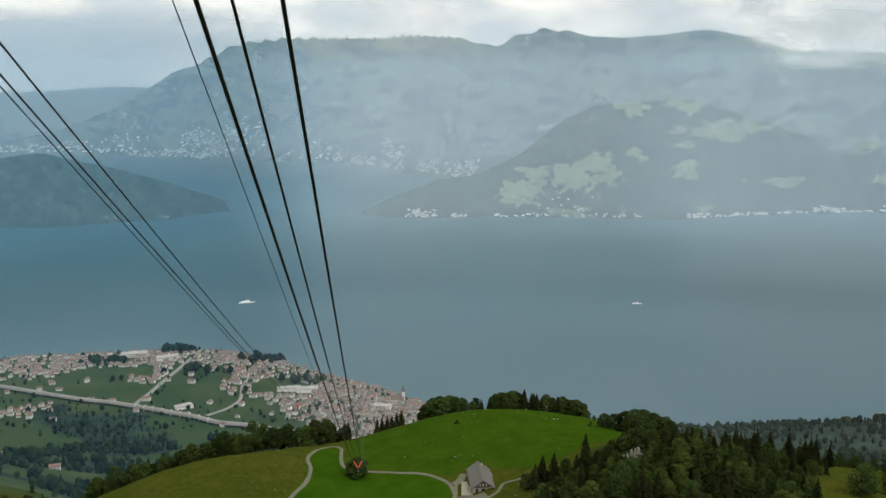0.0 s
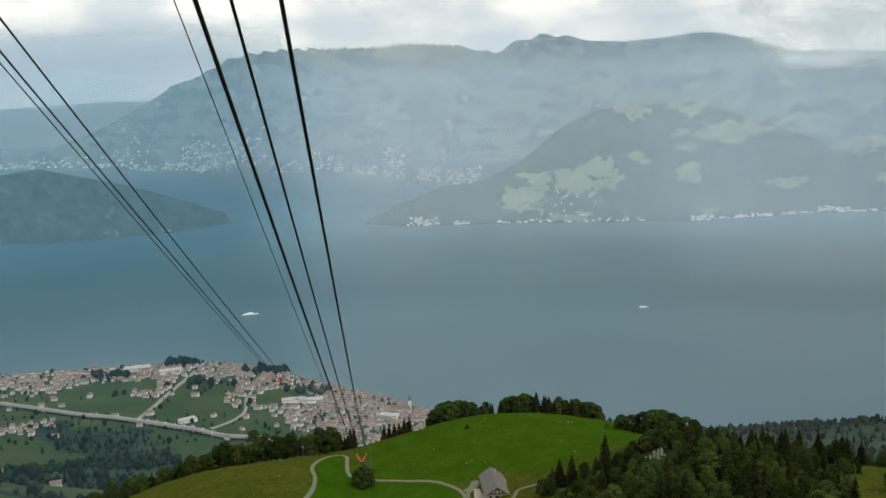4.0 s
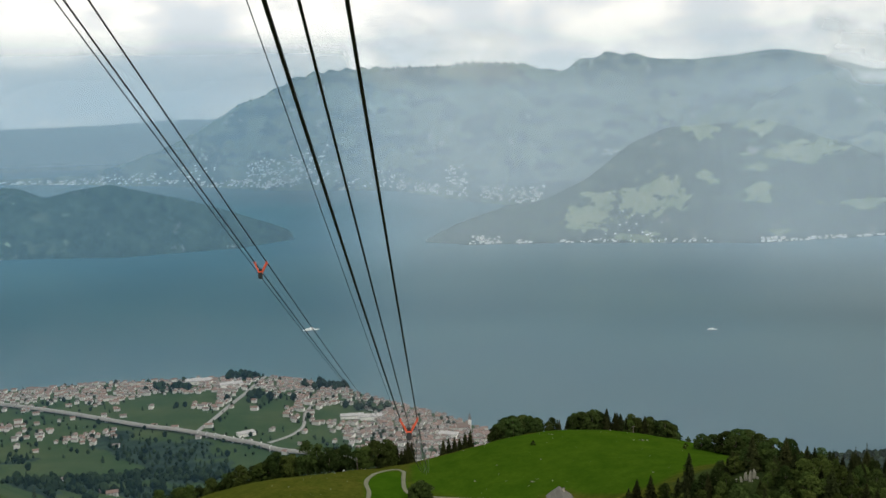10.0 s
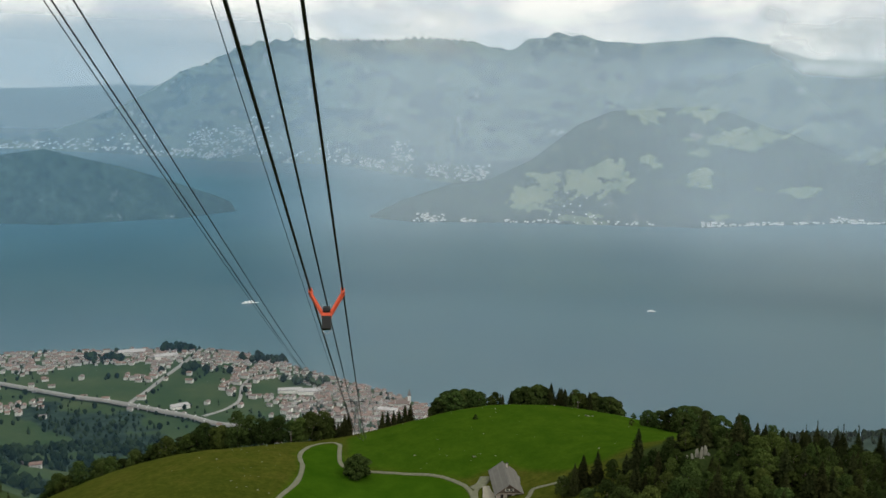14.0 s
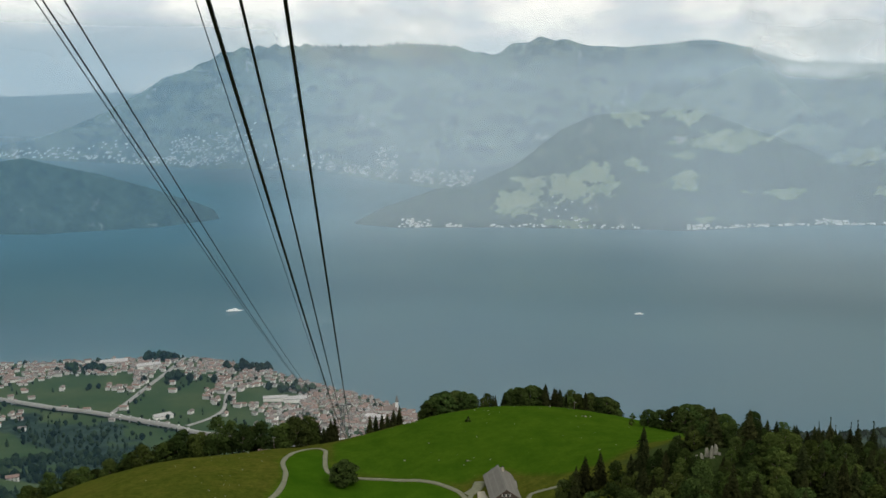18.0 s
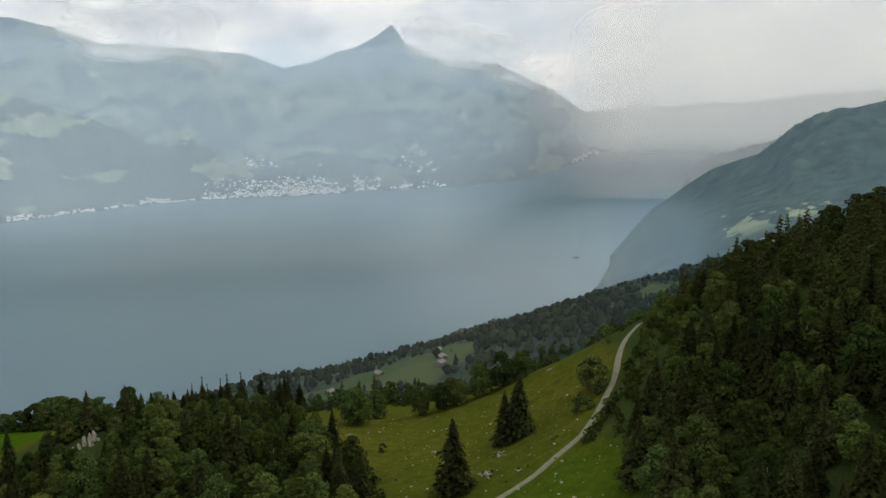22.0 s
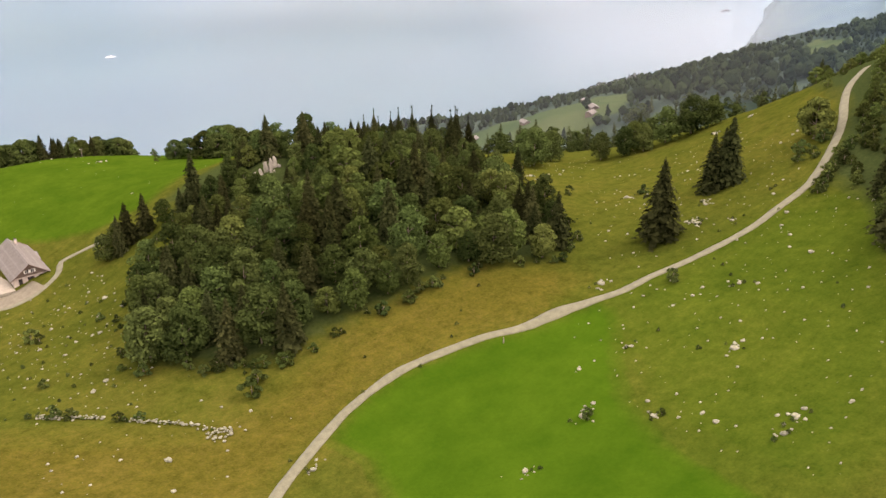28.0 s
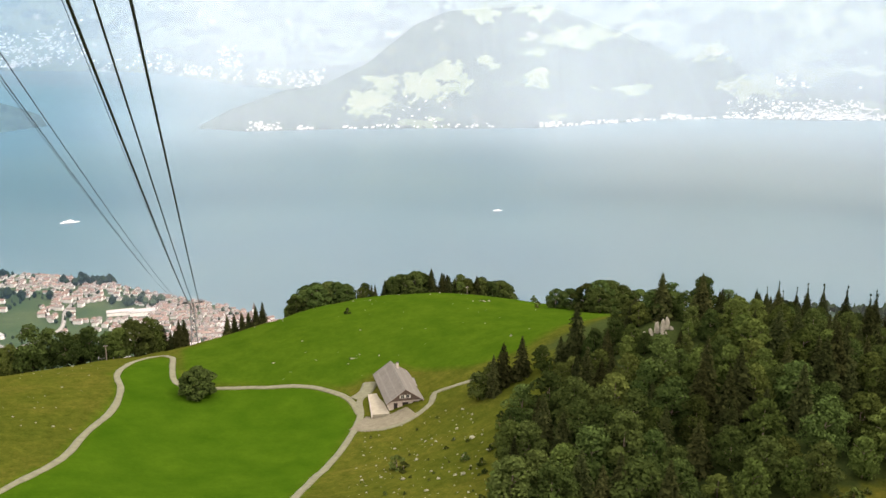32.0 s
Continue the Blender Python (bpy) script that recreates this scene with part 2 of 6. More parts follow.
# ---- shape of the land ----
EYE0 = np.array([0.0, 80.0, 560.0])   # about the middle of the ride
NEAR_X, NEAR_Y, NEAR_STEP = -180.0, 90.0, 60.0
RELIEF = np.array([
    [482.4, 483.1, 484.8, 488.5, 492.0, 495.1, 509.0, 525.9, 539.2, 552.6],
    [463.9, 466.5, 468.7, 467.9, 461.4, 460.4, 486.1, 506.6, 519.8, 535.5],
    [444.5, 449.6, 453.1, 449.8, 438.6, 443.2, 459.6, 478.1, 502.5, 513.5],
    [423.3, 433.6, 440.7, 437.5, 423.4, 433.0, 436.5, 450.1, 481.4, 473.2],
    [401.6, 422.4, 431.9, 426.7, 426.0, 453.8, 430.4, 423.3, 439.3, 422.4],
    [384.0, 419.7, 427.9, 404.6, 404.5, 454.3, 439.9, 414.1, 405.8, 393.0],
    [378.4, 416.2, 423.4, 408.2, 416.9, 419.1, 418.1, 402.3, 388.5, 378.4],
    [366.2, 393.4, 404.2, 405.9, 423.3, 416.6, 400.6, 383.9, 371.8, 364.5],
    [338.1, 354.0, 366.4, 383.1, 402.7, 397.7, 378.3, 359.1, 347.6, 341.0],
    [300.8, 311.8, 327.0, 349.9, 370.4, 359.5, 343.1, 327.8, 318.9, 313.8]], dtype=float)


def smooth(a, b, v):
    u = np.clip((v - a) / (b - a), 0.0, 1.0)
    return u * u * (3 - 2 * u)


def value_noise(x, y, seed=0):
    """Smooth noise from 0 to 1 with a cell of one unit."""
    xi, yi = np.floor(x), np.floor(y)
    fx, fy = x - xi, y - yi
    fx, fy = fx * fx * (3 - 2 * fx), fy * fy * (3 - 2 * fy)

    def h(i, j):
        s = np.sin(i * 127.1 + j * 311.7 + seed * 74.7) * 43758.5453
        return s - np.floor(s)

    return (h(xi, yi) * (1 - fx) + h(xi + 1, yi) * fx) * (1 - fy) + (h(xi, yi + 1) * (1 - fx) + h(xi + 1, yi + 1) * fx) * fy


def fbm(x, y, octaves=4, seed=0):
    total, amp, norm = 0.0, 1.0, 0.0
    for k in range(octaves):
        total = total + amp * value_noise(x * 2 ** k, y * 2 ** k, seed + k)
        norm += amp
        amp *= 0.5
    return total / norm


def spline(u, n):
    d = np.abs(u[..., None] - np.arange(n))
    w = np.where(d < 1, (4 - 6 * d ** 2 + 3 * d ** 3) / 6, np.where(d < 2, np.clip(2 - d, 0, 2) ** 3 / 6, 0))
    return w / w.sum(-1, keepdims=True)


def near_height(x, y):
    ny, nx = RELIEF.shape
    wx = spline(np.clip((x - NEAR_X) / NEAR_STEP, 0, nx - 1), nx)
    wy = spline(np.clip((y - NEAR_Y) / NEAR_STEP, 0, ny - 1), ny)
    z = np.einsum("...j,...i,ji->...", wy, wx, RELIEF)
    z = z + 5.5 * np.exp(-((x - 117) / 15) ** 2 - ((y - 371) / 13) ** 2)      # the crag's knob
    return z + (fbm(x / 14, y / 14, 3, 5) - 0.5) * 1.6


def shore_y(x):
    """The lake's southern shore."""
    return np.interp(x, [-6000, -1700, -1123, -838, -429, -263, -106, 63, 114, 300, 700, 1086, 1510, 1876, 2202, 2680, 3902, 5189, 8000],
                     [2500, 2200, 2152, 2214, 2238, 2157, 1990, 1823, 1745, 1640, 1500, 1460, 1500, 1440, 1500, 1799, 2349, 2834, 3500])


def slope_height(x, y):
    d = shore_y(x) - y
    q = np.clip(d - 600, 0, 1050)
    west = np.clip(d, -60, 600) * 0.05 + q * 0.1 + q * q * 0.00025 + np.clip(d - 1650, 0, None) * 0.22
    east = np.clip(d, -20, 500) * 0.405 + np.clip(d - 500, 0, 350) * 0.306 + np.clip(d - 850, 0, None) * 0.27
    z = west + (east - west) * smooth(100, 650, x)
    z = z + (fbm(x / 210, y / 210, 4, 9) - 0.5) * 60 * smooth(300, 900, d) * (1 - smooth(1300, 1700, d) * 0.5)
    return np.where(d < 0, d * 0.1, z)


def band(az, r, shore, width, elev, back=1.0):
    """A mountain that climbs from a shore to a skyline seen under the given elevation, and falls behind it."""
    r0 = np.interp(az, [p[0] for p in shore], [p[1] for p in shore])
    w = np.interp(az, [p[0] for p in width], [p[1] for p in width])
    top = EYE0[2] + np.tan(np.radians(np.interp(az, [p[0] for p in elev], [p[1] for p in elev]))) * (r0 + w)
    top = np.maximum(top, 6.0)
    s = (r - r0) / w
    spur = ((fbm(az * 0.35, r / 1500, 3, 3) - 0.5) * 0.26 + (fbm(az * 1.5 + r / 900, r / 600, 4, 13) - 0.5) * 0.16) * np.clip(s * (1 - s) * 4, 0, 1)
    up = np.clip(s, 0, 1) ** 0.85 + spur
    return np.where(s < 0, -30.0, np.where(s < 1, top * up, top * (1 - (s - 1) * back)))


NASE_SHORE = [(-0.25, 4916), (2.8, 4714), (10, 4722), (17, 4699), (21.2, 4721), (27.9, 5155), (31.5, 5316), (36, 5400)]
NASE_WIDTH = [(-0.25, 60), (2, 260), (7.5, 500), (13, 1000), (20, 1300), (30, 900), (36, 500)]
NASE_EDGE = [(-0.25, -6.44), (2, -5.33), (5.2, -4.28), (7.5, -4.0), (10.3, -2.7), (13.1, -0.5), (15.2, 0.37), (20.9, 0.68), (24.4, -0.41),
             (28, -1.85), (30.1, -2.9), (31.5, -3.3), (36, -5.4)]
MASSIF_SHORE = [(-60, 17500), (-28, 17500), (-24.7, 17000), (-18.4, 14400), (-13.35, 12560), (-9.87, 11160), (-6.66, 10840), (-2.35, 10250), (2.3, 8235), (6.2, 7247), (14, 6700), (28, 5900),
                (31.5, 5316), (37.5, 5366), (40.6, 5500), (47.6, 5700), (51.9, 6198), (55.4, 7852), (57.5, 10300), (65, 10500), (90, 10500)]
MASSIF_WIDTH = [(-60, 900), (-20, 1100), (-16, 1900), (-13, 2200), (-10, 1800), (-2, 1500), (6, 1500), (14, 1500), (26, 1900), (32, 1900), (44, 1900), (52, 1500), (57, 1600), (90, 2000)]
MASSIF_EDGE = [(-60, -1.5), (-26, -1.6), (-21, -1.45), (-18.5, -0.9), (-16.5, -0.2), (-14.8, 0.55), (-13.7, 1.2), (-12.3, 2.0), (-11.2, 2.72), (-10.1, 3.05), (-9.06, 3.55), (-7.96, 4.15),
               (-6.88, 4.45), (-4.75, 4.68), (-2.6, 4.75), (0.5, 4.75), (3.06, 4.88), (5.8, 4.76), (7.25, 4.45),
               (8.66, 4.1), (10, 4.78), (11.8, 5.18), (13.5, 4.94), (16.6, 4.41), (18.9, 4.7), (22.15, 4.76), (24, 4.4), (25, 3.9), (26.2, 3.5)]
MASSIF_EDGE += [(31.5, 3.2), (34.9, 2.87), (37.1, 1.95), (38.3, 2.2), (41.5, 3.29), (42.8, 3.9), (43.8, 4.55), (44.6, 3.4), (46.8, 2.55),
                (50.3, 2.16), (53.8, 0.39), (55.6, -0.85), (57, -0.8), (59, -0.45), (61, -0.65), (63, -0.3), (65, -0.5), (68, 0.0), (75, 0.3), (90, 0.5)]
ISLE_SHORE = [(-60, 7000), (-40, 6200), (-28.3, 5422), (-25.3, 5193), (-18.9, 4905), (-12, 4999), (-8.42, 5322)]
ISLE_WIDTH = [(-60, 1200), (-28, 900), (-19, 700), (-12, 350), (-8.42, 40)]
ISLE_EDGE = [(-60, 0.0), (-40, -1.5), (-27.9, -2.02), (-26.1, -1.76), (-24.3, -2.05), (-22.9, -2.67), (-21.4, -2.34), (-19.3, -2.03), (-17.5, -2.55), (-15.2, -3.1), (-12.5, -3.95), (-9.7, -4.95), (-8.7, -5.4), (-8.42, -5.95)]
CLIFF_SHORE = [(56, 2200), (58, 2300), (62, 2600), (68, 2400), (74, 2300), (90, 2300)]
CLIFF_WIDTH = [(56, 300), (57, 500), (59.8, 1600), (62, 2300), (65, 1900), (70, 1500), (90, 1500)]
CLIFF_EDGE = [(56, -12.6), (56.5, -11.9), (57, -10.8), (58, -9.3), (59.7, -7.2), (61.8, -5.5), (63.5, -4.35), (66, -3.45), (67, -2.62), (67.8, -1.8), (69.3, -1.0), (71.6, -0.6), (80, 1.0), (90, 2.0)]
# a wooded shoulder before the massif, a pale headland behind the cliffs, and low hills beyond the western plain
SHOULDER_SHORE = [(15, 6250), (32, 5500)]
SHOULDER_WIDTH = [(15, 900), (24, 1300), (32, 700)]
SHOULDER_EDGE = [(15, -1.0), (17.5, 0.6), (19.5, 1.3), (21.5, 2.4), (23.6, 3.35), (24.4, 3.45), (25.6, 2.6), (27, 1.3), (28.6, -0.2), (30, -1.7), (31.4, -3.2), (32, -4.2)]
HEAD_SHORE = [(61.9, 5700), (63, 5500), (66, 5400), (72, 5400)]
HEAD_WIDTH = [(61.9, 60), (63, 350), (66, 800), (72, 1000)]
HEAD_EDGE = [(61.9, -4.9), (62.1, -4.5), (62.8, -3.85), (64.7, -3.2), (66.9, -2.6), (72, -1.5)]
PLAIN_SHORE, PLAIN_WIDTH = [(-60, 27500), (-6, 27500)], [(-60, 2200), (-6, 2200)]
PLAIN_EDGE = [(-60, 0.9), (-30, 0.75), (-27, 0.85), (-23, 0.45), (-20, 0.55), (-18, 0.85), (-14, 0.6), (-6, 0.9)]
RANGE_SHORE, RANGE_WIDTH = [(-60, 31500), (-6, 31500)], [(-60, 2500), (-6, 2500)]
RANGE_EDGE = [(-60, 1.5), (-29, 1.6), (-25, 1.35), (-19, 1.5), (-15, 1.75), (-6, 1.6)]


def true_height(x, y):
    """Height of the ground above the lake."""
    x, y = np.asarray(x, float), np.asarray(y, float)
    dx, dy = x - EYE0[0], y - EYE0[1]
    r, az = np.hypot(dx, dy), np.degrees(np.arctan2(dx, dy))
    out = np.maximum(np.maximum(-180 - x, x - 350), np.maximum(100 - y, y - 600))
    w = 1 - smooth(-10, 110, out)
    z = slope_height(x, y)
    z = z + (near_height(x, y) - z) * w
    ahead = (np.abs(az) < 90) & (r > 2000)
    far = np.full_like(z, -30.0)
    far = np.where(az > -0.25, np.maximum(far, np.where(az < 36, band(az, r, NASE_SHORE, NASE_WIDTH, NASE_EDGE), -30)), far)
    far = np.where((az > -60) & (az < 90), np.maximum(far, band(az, r, MASSIF_SHORE, MASSIF_WIDTH, MASSIF_EDGE, 0.4)), far)
    far = np.where((az > -60) & (az < -8.42), np.maximum(far, band(az, r, ISLE_SHORE, ISLE_WIDTH, ISLE_EDGE)), far)
    far = np.where((az > 56) & (az < 90), np.maximum(far, band(az, r, CLIFF_SHORE, CLIFF_WIDTH, CLIFF_EDGE, 7.0)), far)
    far = np.where((az > 15) & (az < 32), np.maximum(far, band(az, r, SHOULDER_SHORE, SHOULDER_WIDTH, SHOULDER_EDGE)), far)
    far = np.where((az > 61.9) & (az < 72), np.maximum(far, band(az, r, HEAD_SHORE, HEAD_WIDTH, HEAD_EDGE)), far)
    for shore, width, edge in ((PLAIN_SHORE, PLAIN_WIDTH, PLAIN_EDGE), (RANGE_SHORE, RANGE_WIDTH, RANGE_EDGE)):
        far = np.where((az > -60) & (az < -6), np.maximum(far, band(az, r, shore, width, edge)), far)
    far = np.maximum(far, np.where((np.abs(az) >= 90) & (r > 3000), (r - 3000) * 0.12, -30))
    return np.where(ahead, np.maximum(z, far), np.maximum(z, np.where(r > 3000, far, -30)))


REACH, DEPTH = 3300.0, 1600.0


def drawn_in(p):
    """Far country is drawn nearer along its own line of sight, so that all of it lies inside five kilometres."""
    v = np.asarray(p, float) - EYE0
    r = np.maximum(np.linalg.norm(v, axis=-1, keepdims=True), 1e-6)
    d = np.clip(r - REACH, 0, None)
    q = np.where(r < REACH, r, REACH + 0.94 * DEPTH * (1 - np.exp(-d / (0.94 * DEPTH))) + 100 * d / (d + 12000))
    return EYE0 + v * (q / r)


def inside(poly, x, y):
    """Whether points lie in a polygon."""
    res = np.zeros(np.shape(x), bool)
    n = len(poly)
    for i in range(n):
        (x1, y1), (x2, y2) = poly[i], poly[(i + 1) % n]
        if y1 != y2:
            res ^= ((y1 > y) != (y2 > y)) & (x < (x2 - x1) * (y - y1) / (y2 - y1) + x1)
    return res


# fields and woods of the near hill, in plan
MOWN_WEST = [(-49, 365), (-40, 383), (-36, 405), (-30, 440), (-33, 465), (-27, 485), (-17, 490), (-14, 470), (-11, 449), (0, 446), (12, 445), (28, 439), (38, 430), (41, 412),
             (32, 393), (20, 368), (8, 336), (-5, 306), (-18, 279), (-60, 270), (-75, 330)]
MOWN_HILL = [(-12, 500), (-12, 478), (-8, 452), (12, 447), (40, 434), (58, 440), (78, 420), (95, 416), (128, 440), (160, 474), (172, 510), (110, 545), (40, 550), (0, 520)]
MOWN_EAST = [(71, 263), (80, 268), (93, 270), (106, 267), (122, 262), (140, 257), (136, 250), (124, 240), (112, 228), (104, 212), (98, 190), (52, 190), (56, 215), (64, 232), (69, 242), (72, 251)]
STONY_EAST = [(134, 260), (205, 248), (200, 222), (150, 190), (120, 180), (96, 186), (102, 212), (120, 240)]
DRY = [(1, 326), (30, 302), (56, 280), (73, 286), (90, 291), (111, 294), (134, 290), (151, 277), (141, 266), (125, 265), (93, 273), (69, 265), (43, 250), (20, 225), (-20, 230), (-22, 260), (-12, 290)]
KNOLL_WOOD = [(100, 398), (96, 380), (82, 366), (70, 356), (55, 320), (66, 306), (77, 296), (95, 296), (107, 294), (129, 294), (148, 283), (160, 288), (172, 308), (186, 336), (200, 372),
              (222, 396), (232, 420), (180, 428), (128, 420), (98, 408)]
EAST_WOOD = [(214, 248), (196, 226), (174, 211), (160, 195), (152, 172), (150, 120), (170, 60), (460, 40), (460, 330), (330, 318), (290, 296), (262, 270), (236, 258)]


EAST_MEADOWS = [[(541, 640), (590, 625), (700, 690), (805, 795), (810, 855), (770, 856), (704, 852), (640, 820), (595, 815), (553, 850), (538, 784), (540, 711)], [(814, 770), (900, 785), (817, 733), (775, 739)],
                [(1100, 795), (1322, 868), (1215, 742), (1072, 683), (975, 693)], [(470, 560), (535, 600), (530, 640), (480, 610)]]
WEST_WOODS = [[(-600, 1341), (-600, 1400), (-517, 1434), (-476, 1506), (-433, 1545), (-340, 1545), (-300, 1370), (-373, 1320), (-406, 1325), (-450, 1270), (-426, 1120), (-384, 959), (-377, 880), (-460, 1000), (-560, 1200)],
              [(-640, 1640), (-640, 1776), (-525, 1675), (-467, 1670), (-409, 1645), (-395, 1560), (-438, 1535), (-476, 1500), (-511, 1532), (-578, 1610)],
              [(-900, 1500), (-800, 1560), (-700, 1490), (-760, 1400), (-900, 1400)], [(-330, 940), (-300, 1330), (-200, 1330), (-120, 900), (-200, 800)]]


def field_mask(x, y):
    """Open fields, as against woods, on the slopes between the near hill and the lake."""
    bend = (fbm(x / 60, y / 60, 3, 71) - 0.5) * 50
    west = np.ones_like(x)
    for q in WEST_WOODS:
        west = np.where(inside(q, x + bend, y + bend), 0.0, west)
    west = np.where((fbm(x / 90, y / 70, 3, 72) > 0.66) & (shore_y(x) - y > 640), 0.0, west)
    east = np.zeros_like(x)
    for q in EAST_MEADOWS:
        east = np.where(inside(q, x + bend * 0.4, y - bend * 0.4), 1.0, east)
    return np.where(x > 240, east, west)


def span(az, a, b, c, d):
    """1 between b and c degrees, falling to 0 at a and d."""
    return smooth(a, b, az) * (1 - smooth(c, d, az))


def mesh_object(name, verts, faces, mat, parent=None, smooth_faces=False):
    me = bpy.data.meshes.new(name)
    me.from_pydata([tuple(v) for v in np.asarray(verts, float).tolist()], [], [tuple(int(i) for i in q) for q in faces])
    me.materials.append(mat)
    if smooth_faces:
        me.shade_smooth()
    ob = new(name, me)
    ob.parent = parent
    return ob


def grid_object(name, rings, spokes, pos, mat, closed=True):
    """A polar sheet from an array of places, rings by spokes."""
    i, j = np.meshgrid(np.arange(rings - 1), np.arange(spokes if closed else spokes - 1), indexing="ij")
    k = (j + 1) % spokes
    quads = np.stack([i * spokes + j, i * spokes + k, (i + 1) * spokes + k, (i + 1) * spokes + j], -1).reshape(-1, 4)[:, ::-1]
    me = bpy.data.meshes.new(name)
    me.vertices.add(rings * spokes)
    me.vertices.foreach_set("co", pos.reshape(-1).astype(np.float32))
    me.loops.add(quads.size)
    me.loops.foreach_set("vertex_index", quads.reshape(-1).astype(np.int32))
    me.polygons.add(len(quads))
    me.polygons.foreach_set("loop_start", (np.arange(len(quads)) * 4).astype(np.int32))
    me.update(calc_edges=True)
    me.materials.append(mat)
    me.shade_smooth()
    return new(name, me)


def attribute(ob, name, values):
    a = ob.data.attributes.new(name, "FLOAT", "POINT")
    a.data.foreach_set("value", np.asarray(values, np.float32).reshape(-1))


def soft_mask(poly, x, y, r=2.5):
    m = sum(inside(poly, x + dx, y + dy).astype(float) for dx, dy in ((0, 0), (r, 0), (-r, 0), (0, r), (0, -r)))
    return m / 5


spoke_az = np.radians(np.concatenate([np.arange(-42, 80, 0.25), np.arange(80, 318, 4.0)]))
ring_r = np.concatenate([[0.05], np.arange(4, 60, 7.0), np.arange(60, 640, 2.0), np.geomspace(640, 2600, 130)[:-1], np.geomspace(2600, 4400, 45)[:-1], np.arange(4400, 6000, 16.0), np.geomspace(6000, 36000, 130)])
RR, AA = np.meshgrid(ring_r, spoke_az, indexing="ij")
GX, GY = EYE0[0] + RR * np.sin(AA), EYE0[1] + RR * np.cos(AA)
GZ = true_height(GX, GY)
ground = grid_object("ground", len(ring_r), len(spoke_az), drawn_in(np.stack([GX, GY, GZ], -1)), GROUND)
tagged(ground, "green alpine meadows and wooded slopes falling to the lake", "ground", kind="structure")
mown = np.maximum(np.maximum(soft_mask(MOWN_WEST, GX, GY), soft_mask(MOWN_HILL, GX, GY) * 0.72), np.maximum(soft_mask(MOWN_EAST, GX, GY), soft_mask(STONY_EAST, GX, GY, 9) * 0.28))
attribute(ground, "mown", mown)
attribute(ground, "dry", soft_mask(DRY, GX, GY, 6))
attribute(ground, "wooded", np.maximum(soft_mask(KNOLL_WOOD, GX, GY, 3), soft_mask(EAST_WOOD, GX, GY, 3)))
attribute(ground, "distant", smooth(560, 760, RR))
AZD = np.degrees(AA)
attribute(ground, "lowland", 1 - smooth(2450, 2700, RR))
attribute(ground, "field", field_mask(GX, GY))
NASE_MEADOWS = [(15.0, -3.3, 1.4, 0.9), (13.6, -4.2, 2.1, 1.0), (11.3, -4.2, 1.4, 0.8), (10.3, -5.1, 1.9, 0.9), (16.2, -4.1, 0.7, 0.7), (17.7, -2.7, 1.0, 0.3), (20.6, -4.0, 1.1, 0.35), (22.6, -1.4, 2.2, 0.4), (24.7, -1.2, 1.4, 0.45), (20.5, 0.4, 1.6, 0.5),
                (17.2, 0.2, 1.4, 0.4), (20.4, -2.1, 0.4, 0.3), (26.7, -4.4, 1.1, 0.3), (22.1, -6.1, 0.7, 0.5), (24.4, -4.3, 0.5, 0.25), (10.7, 0.6, 1.4, 0.4), (6.9, -1.1, 1.2, 0.7), (4.8, -1.8, 1.0, 1.2), (9.1, -1.5, 1.4, 0.7), (15.1, 1.6, 1.7, 1.1), (13.2, -6.3, 2.1, 0.35)]
EAST_ALPS = [(23.7, -1.0, 2.4, 0.5), (20.7, -3.5, 0.9, 0.5), (27.2, -0.7, 1.2, 0.5), (39.7, -0.2, 2.1, 0.8), (36.2, -0.5, 1.4, 0.9), (42.9, 0.2, 1.2, 0.7), (39.2, -3.0, 0.7, 0.4), (42.6, -3.6, 0.9, 0.4), (45.7, -3.4, 0.6, 0.25), (33.6, -4.0, 2.5, 0.9), (30.3, -2.1, 1.4, 0.8),
             (33.5, 0.9, 1.4, 1.0), (46.0, -0.2, 1.0, 0.5), (65.6, -8.1, 1.6, 0.9), (68.5, -7.0, 1.4, 0.6), (-27.5, -5.3, 2.4, 0.3), (-1.5, -1.2, 2.2, 0.8), (1.5, 0.6, 1.6, 0.8), (-5.0, 0.2, 1.5, 0.8), (-2.5, 2.4, 1.6, 0.7), (5.5, 2.4, 1.5, 0.7)]
EL = np.degrees(np.arctan2(GZ - EYE0[2], RR))
warp_a, warp_e = (fbm(AZD * 1.1, EL * 2.2, 4, 61) - 0.5) * 1.6, (fbm(AZD * 1.1, EL * 2.2, 4, 66) - 0.5) * 0.9
meadow = np.zeros_like(GZ)
for pa, pe, pw, ph in NASE_MEADOWS + EAST_ALPS:
    meadow = np.maximum(meadow, np.exp(-((AZD + warp_a - pa) / pw) ** 2 - ((EL + warp_e - pe) / ph) ** 2))
meadow = meadow * (0.6 + 0.8 * fbm(AZD * 2.3, EL * 4.6, 3, 67))
attribute(ground, "meadow", meadow * (RR > 1800))
open_share = 0.5 + 0.4 * (RR > 6400) - 0.72 * span(AZD, -23, -19, -9, -8) * (RR > 4500) * (RR < 7500) - 0.7 * span(AZD, -1, -0.5, 4, 11) * (RR > 4500) * (RR < 6000) - 0.35 * (AZD < -22) * (RR > 4500) * (RR < 7500) - 0.6 * smooth(54, 58, AZD) - 0.3 * span(AZD, 8, 12, 30, 36) * (RR < 6200)
attribute(ground, "open_land", np.clip(open_share + (fbm(GX / 300, GY / 300, 3, 91) - 0.5) * 0.3, 0, 1))

